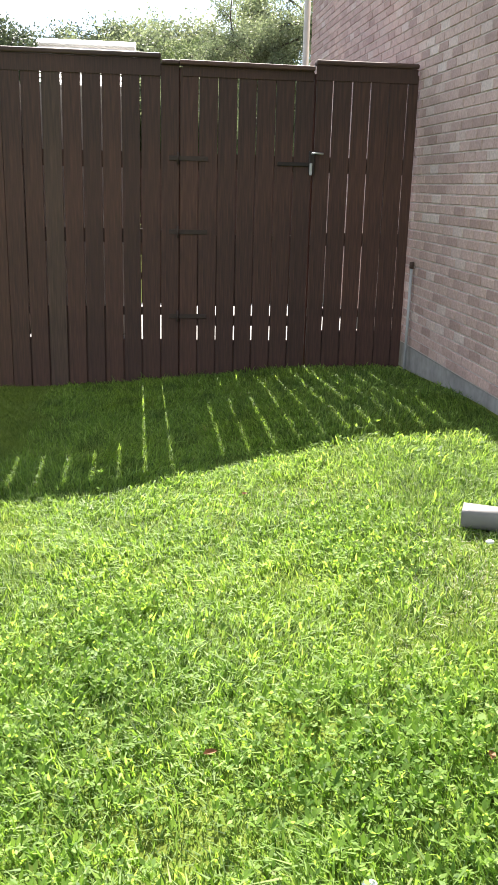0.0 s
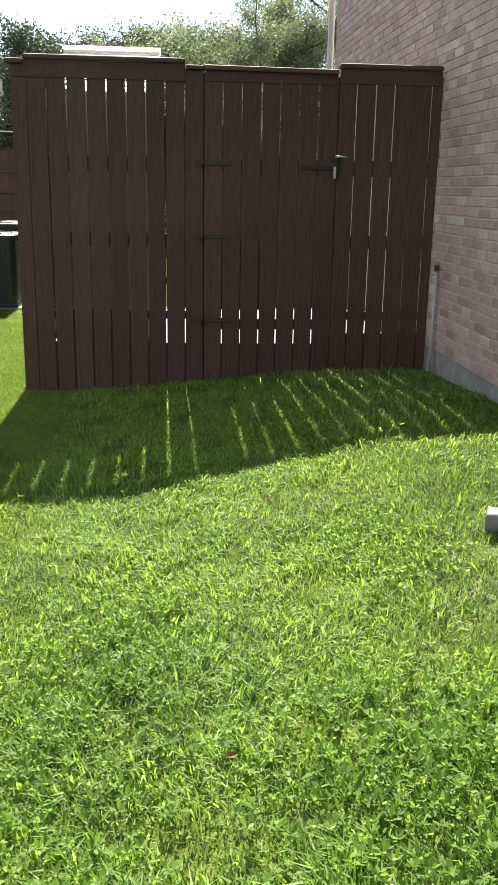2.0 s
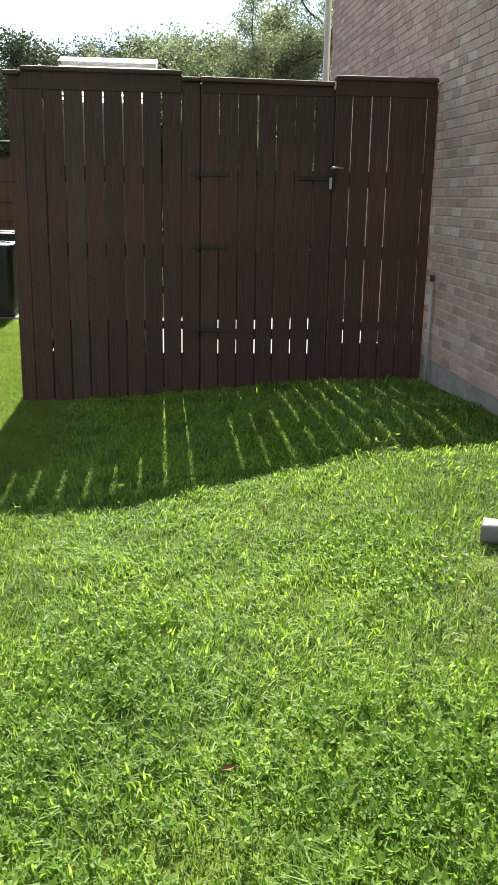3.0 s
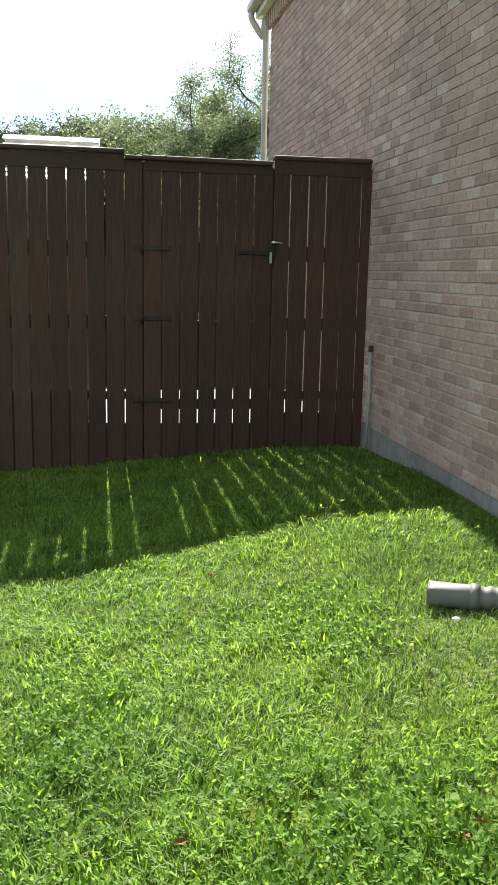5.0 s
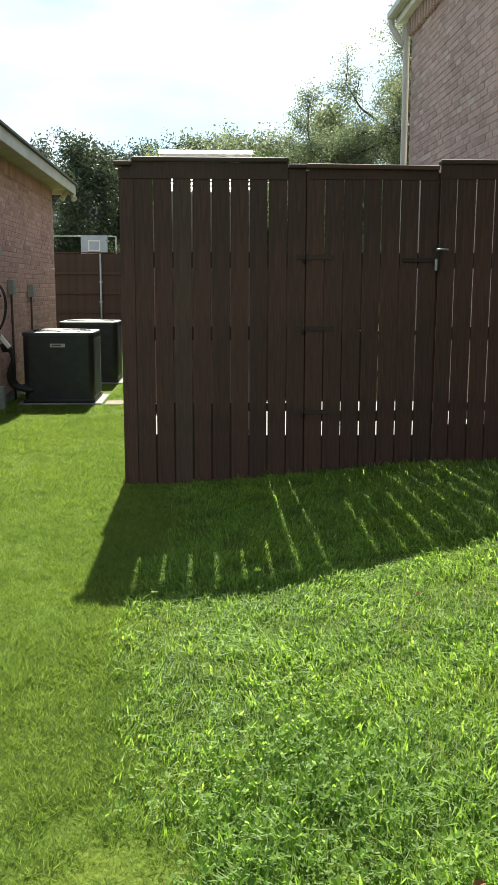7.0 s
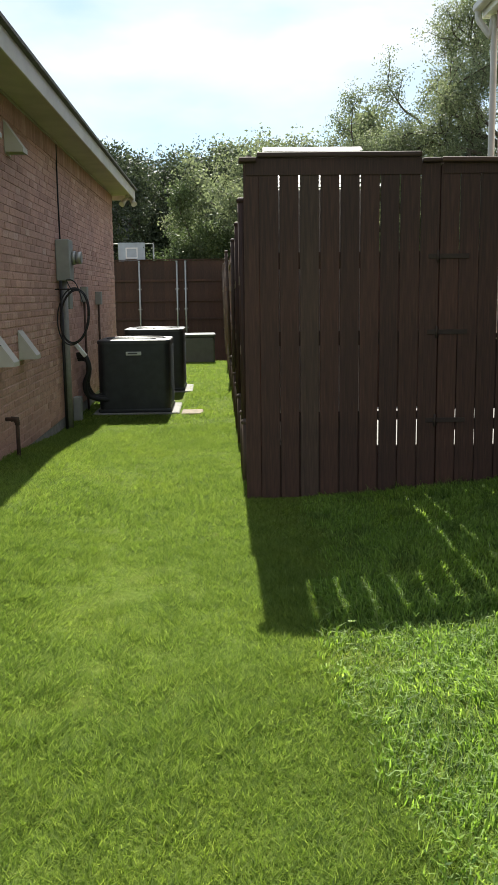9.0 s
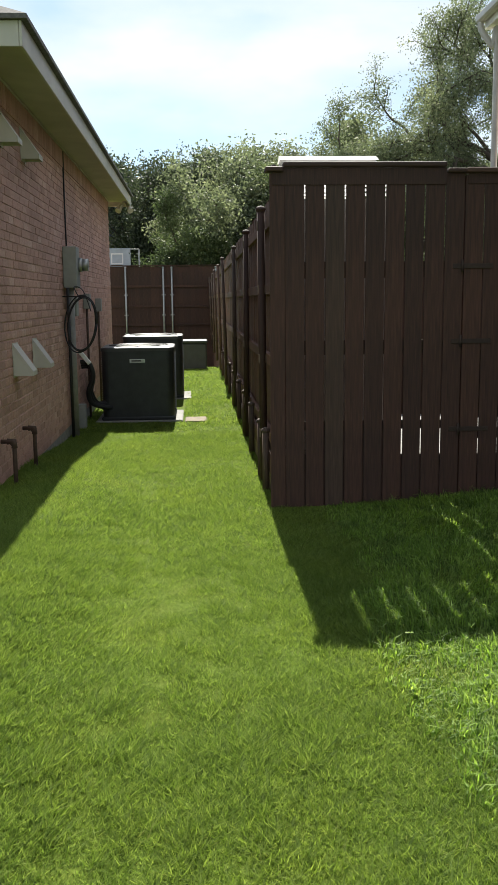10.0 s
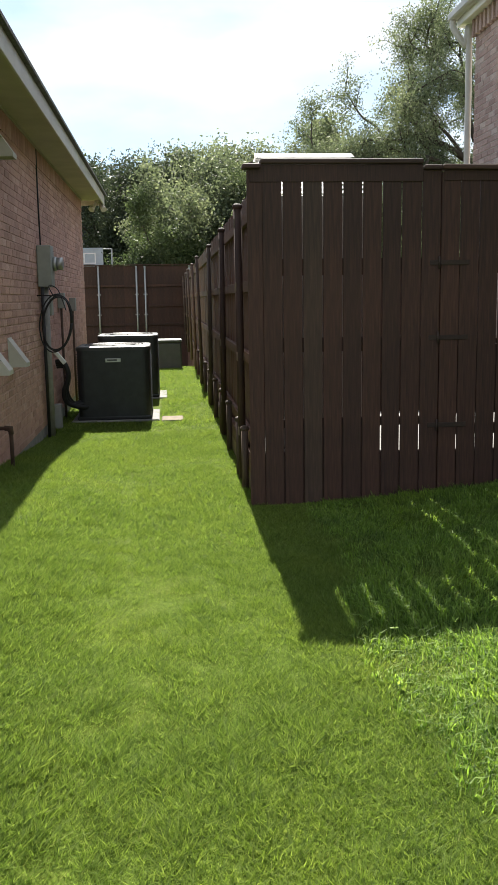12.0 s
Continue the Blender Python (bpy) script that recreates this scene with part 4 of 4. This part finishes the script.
def coarse_share(x, y):
    """One where the coarse weedy patch is, nought on the fine turf."""
    edge = 0.36 + -0.035 * np.clip(y, -5.0, -1.5) + 0.14 * field(x, y, 2.0, 3) + 0.12 * field(x, y, 6.0, 4)
    return np.clip((x - edge) / 0.25 + 0.5, 0, 1)


def bare_share(x, y):
    d = np.hypot((x - 2.55) / 0.9, (y + 4.25) / 0.7)
    e = np.hypot((x - 1.9) / 0.5, (y + 3.3) / 0.35)
    return np.clip(1.15 - np.minimum(d, e) + 0.35 * field(x, y, 7.0, 8), 0, 1)


def blades(name, n, x0, x1, y0, y1, h, w, lean, keep, seed, material, label):
    rs = np.random.default_rng(seed)
    x, y = rs.uniform(x0, x1, n), rs.uniform(y0, y1, n)
    ok = rs.uniform(0, 1, n) < keep(x, y)
    x, y = x[ok], y[ok]
    n = len(x)
    z = ground_z_np(x, y)
    tall = 1 + 0.3 * field(x, y, 4.5, 5) + 0.24 * field(x, y, 14.0, 6) + 0.24 * field(x, y, 42.0, 9)
    hh = h * np.clip(tall, 0.72, 1.8) * rs.uniform(0.55, 1.25, n)
    a = rs.uniform(0, 2 * math.pi, n) * 0.5 + 2.2 * field(x, y, 3.0, 7) + rs.normal(size=n) * 0.8
    bx, by = np.cos(a), np.sin(a)
    l = lean * rs.uniform(0.2, 1.5, n) * hh
    b2 = a + rs.normal(size=n) * 0.7 + math.pi / 2
    ww = w * rs.uniform(0.6, 1.3, n) / 2
    sx, sy = np.cos(b2) * ww, np.sin(b2) * ww
    v = np.empty((n, 5, 3))
    v[:, 0] = np.stack((x - sx, y - sy, z), 1)
    v[:, 1] = np.stack((x + sx, y + sy, z), 1)
    mx, my, mz = x + bx * l * 0.35, y + by * l * 0.35, z + hh * 0.6
    v[:, 2] = np.stack((mx + sx * 0.85, my + sy * 0.85, mz), 1)
    v[:, 3] = np.stack((mx - sx * 0.85, my - sy * 0.85, mz), 1)
    v[:, 4] = np.stack((x + bx * l, y + by * l, z + hh * np.clip(1.05 - 0.35 * l / hh, 0.4, 1)), 1)
    i = np.arange(n) * 5
    quad = np.stack((i, i + 1, i + 2, i + 3), 1).tolist()
    tri = np.stack((i + 3, i + 2, i + 4), 1).tolist()
    return tagged(new(name, quads(v.reshape(-1, 3).tolist(), quad + tri, name, material)), label, "grass", kind="stuff")


def fine_turf(n, x0, x1, y0, y1, h, w, keep, seed):
    """Short, thin blades, one slim triangle each, combed into soft waves."""
    rs = np.random.default_rng(seed)
    x, y = rs.uniform(x0, x1, n), rs.uniform(y0, y1, n)
    ok = rs.uniform(0, 1, n) < keep(x, y)
    x, y = x[ok], y[ok]
    n = len(x)
    z = ground_z_np(x, y)
    hh = h * np.clip(1 + 0.25 * field(x, y, 5.0, 5) + 0.3 * field(x, y, 17.0, 6) + 0.25 * field(x, y, 45.0, 9), 0.75, 1.9) * rs.uniform(0.5, 1.25, n)
    a = rs.uniform(0, 2 * math.pi, n) + 0.8 * field(x, y, 3.0, 7)
    l = hh * rs.uniform(0.2, 1.7, n)
    b2 = rs.uniform(0, math.pi, n)
    ww = w * rs.uniform(0.6, 1.3, n) / 2
    v = np.empty((n, 3, 3))
    v[:, 0] = np.stack((x - np.cos(b2) * ww, y - np.sin(b2) * ww, z), 1)
    v[:, 1] = np.stack((x + np.cos(b2) * ww, y + np.sin(b2) * ww, z), 1)
    v[:, 2] = np.stack((x + np.cos(a) * l, y + np.sin(a) * l, z + hh * rs.uniform(0.6, 1.0, n)), 1)
    f = np.arange(n * 3).reshape(n, 3)
    return tagged(new("turf_grass", quads(v.reshape(-1, 3).tolist(), f.tolist(), "turf_grass", TURF)), "short fine green lawn grass", "grass", kind="stuff")


def on_lawn(x, y):
    """Away from walls, fence and pads."""
    free = (x < 3.27) & ~((y > -0.03) & (y < 0.2) & (x > -0.02)) & ~((x > 0.03) & (y > 0))
    free &= ~((x < -2.02) & (y > -0.2)) & ~((x > -1.86) & (x < -0.71) & (y > 4.92) & (y < 8.76)) & ~((x > -0.72) & (x < -0.4) & (y > 4.88) & (y < 5.37))
    return free.astype(float)


def fine_share(x, y):
    return on_lawn(x, y) * (1 - coarse_share(x, y))


fine_turf(880000, -3.0, 1.1, -6.0, -1.2, 0.036, 0.0052, fine_share, 1)
fine_turf(330000, -2.6, 0.6, -1.2, 4.0, 0.036, 0.007, fine_share, 2)
fine_turf(120000, -2.2, 0.15, 4.0, 16.0, 0.038, 0.012, on_lawn, 3)


def tufts(x, y, f, seed, level):
    return np.clip((field(x, y, f, seed) - level) * 3 + 0.5, 0.04, 1)


blades("coarse_grass", 190000, 0.0, 3.28, -6.2, 0.0, 0.045, 0.0048, 0.85, lambda x, y: on_lawn(x, y) * coarse_share(x, y) * (1 - 0.35 * bare_share(x, y)), 4, COARSE, "coarse green lawn grass with a thin matted patch")
blades("broad_grass", 110000, -0.05, 3.22, -6.2, -0.02, 0.056, 0.0078, 0.95, lambda x, y: on_lawn(x, y) * coarse_share(x, y) * tufts(x, y, 13.0, 15, -0.35) * np.clip(1.4 - smooth_np((x - 1.3) / 1.2) * smooth_np((y + 4.6) / 1.0), 0.03, 1) * (1 - bare_share(x, y)), 5, BROAD, "broad bright green grass blades in tufts")
blades("tall_grass", 9000, -0.05, 3.22, -5.8, -0.02, 0.095, 0.005, 0.75, lambda x, y: on_lawn(x, y) * coarse_share(x, y) * (field(x, y, 6.0, 15) > 0.45) * (1 - bare_share(x, y)), 6, COARSE, "taller tufts of dark green grass")


def weeds(n, seed):
    """Low broad-leaved weeds: whorls of small pointed leaves on short stems."""
    rs = np.random.default_rng(seed)
    x, y = rs.uniform(0.2, 3.2, n), rs.uniform(-6.1, -1.2, n)
    ok = rs.uniform(0, 1, n) < coarse_share(x, y) * np.clip(0.35 + 0.9 * field(x, y, 3.4, 21), 0.02, 1) * np.clip((-3.3 - y) / 0.8, 0.05, 1) * (1 - bare_share(x, y))
    x, y = x[ok], y[ok]
    n = len(x)
    z = ground_z_np(x, y) + rs.uniform(0.03, 0.085, n) * (1 + 0.35 * field(x, y, 9.0, 23))
    vs = []
    for k in range(7):
        a = rs.uniform(0, 1, n) * 0.9 + k * 2 * math.pi / 7
        ln = rs.uniform(0.012, 0.027, n)
        up = rs.uniform(-0.1, 1.3, n)
        d = np.stack((np.cos(a), np.sin(a), up), 1)
        e = np.stack((-np.sin(a), np.cos(a), rs.uniform(-0.4, 0.4, n)), 1)
        c = np.stack((x, y, z), 1)
        q = np.empty((n, 4, 3))
        q[:, 0] = c + d * 0.002
        q[:, 2] = c + d * ln[:, None]
        mid = c + d * ln[:, None] * 0.55
        q[:, 1], q[:, 3] = mid + e * ln[:, None] * 0.25, mid - e * ln[:, None] * 0.25
        vs.append(q)
    v = np.concatenate(vs)
    f = np.arange(len(v) * 4).reshape(-1, 4)
    return tagged(new("weeds", quads(v.reshape(-1, 3).tolist(), f.tolist(), "weeds", WEED)), "low broad-leaved green weeds among the grass", "weeds", kind="stuff")


weeds(19000, 31)
DRY = plain_mat("dry_leaf", (0.34, 0.17, 0.07), 0.7, 0, 0.25, 30.0, 0.1)
STRAW = plain_mat("straw", (0.3, 0.31, 0.19), 0.8, 0, 0.2, 30.0, 0.1)
blades("dry_grass", 26000, 1.2, 3.2, -5.4, -2.8, 0.03, 0.004, 2.2, lambda x, y: on_lawn(x, y) * bare_share(x, y) * 0.4, 41, STRAW, "dry straw-coloured grass on a thin patch")


def dry_leaf(x, y, turn):
    bm = bmesh.new()
    pts = [(-0.035, 0, 0.004), (-0.012, 0.017, 0.012), (0.018, 0.014, 0.012), (0.04, 0, 0.006), (0.018, -0.014, 0.012), (-0.012, -0.017, 0.012)]
    ring = [bm.verts.new(Vector(p) * 0.6) for p in pts]
    c = bm.verts.new((0, 0, 0.0))
    for k in range(6):
        bm.faces.new((ring[k], ring[(k + 1) % 6], c))
    bmesh.ops.solidify(bm, geom=bm.faces[:], thickness=0.001)
    ob = tagged(part("dry_leaf", bm, DRY), "curled dry orange-brown leaf on the grass", "leaf", "fallen leaves")
    ob.location, ob.rotation_euler = (x, y, ground_z(x, y) + 0.045), (0.2, 0.1, turn)


for lx, ly, lt in ((1.28, -5.14, 0.4), (1.97, -5.36, 1.2), (2.03, -5.32, 2.6), (1.6, -3.2, 0.9), (2.75, -4.1, 2.0)):
    dry_leaf(lx, ly, lt)


def pebble(x, y):
    bm = bmesh.new()
    bmesh.ops.create_icosphere(bm, subdivisions=2, radius=0.015, matrix=Matrix.Diagonal((1.2, 0.9, 0.6, 1)))
    for v in bm.verts:
        v.co *= 1 + 0.15 * noise.noise(v.co * 60)
    ob = tagged(part("pebble", bm, WHITE, smooth=True), "small white pebble in the grass", "stone")
    ob.location = (x, y, ground_z(x, y) + 0.04)


pebble(1.58, -5.68)
pebble(2.45, -4.12)
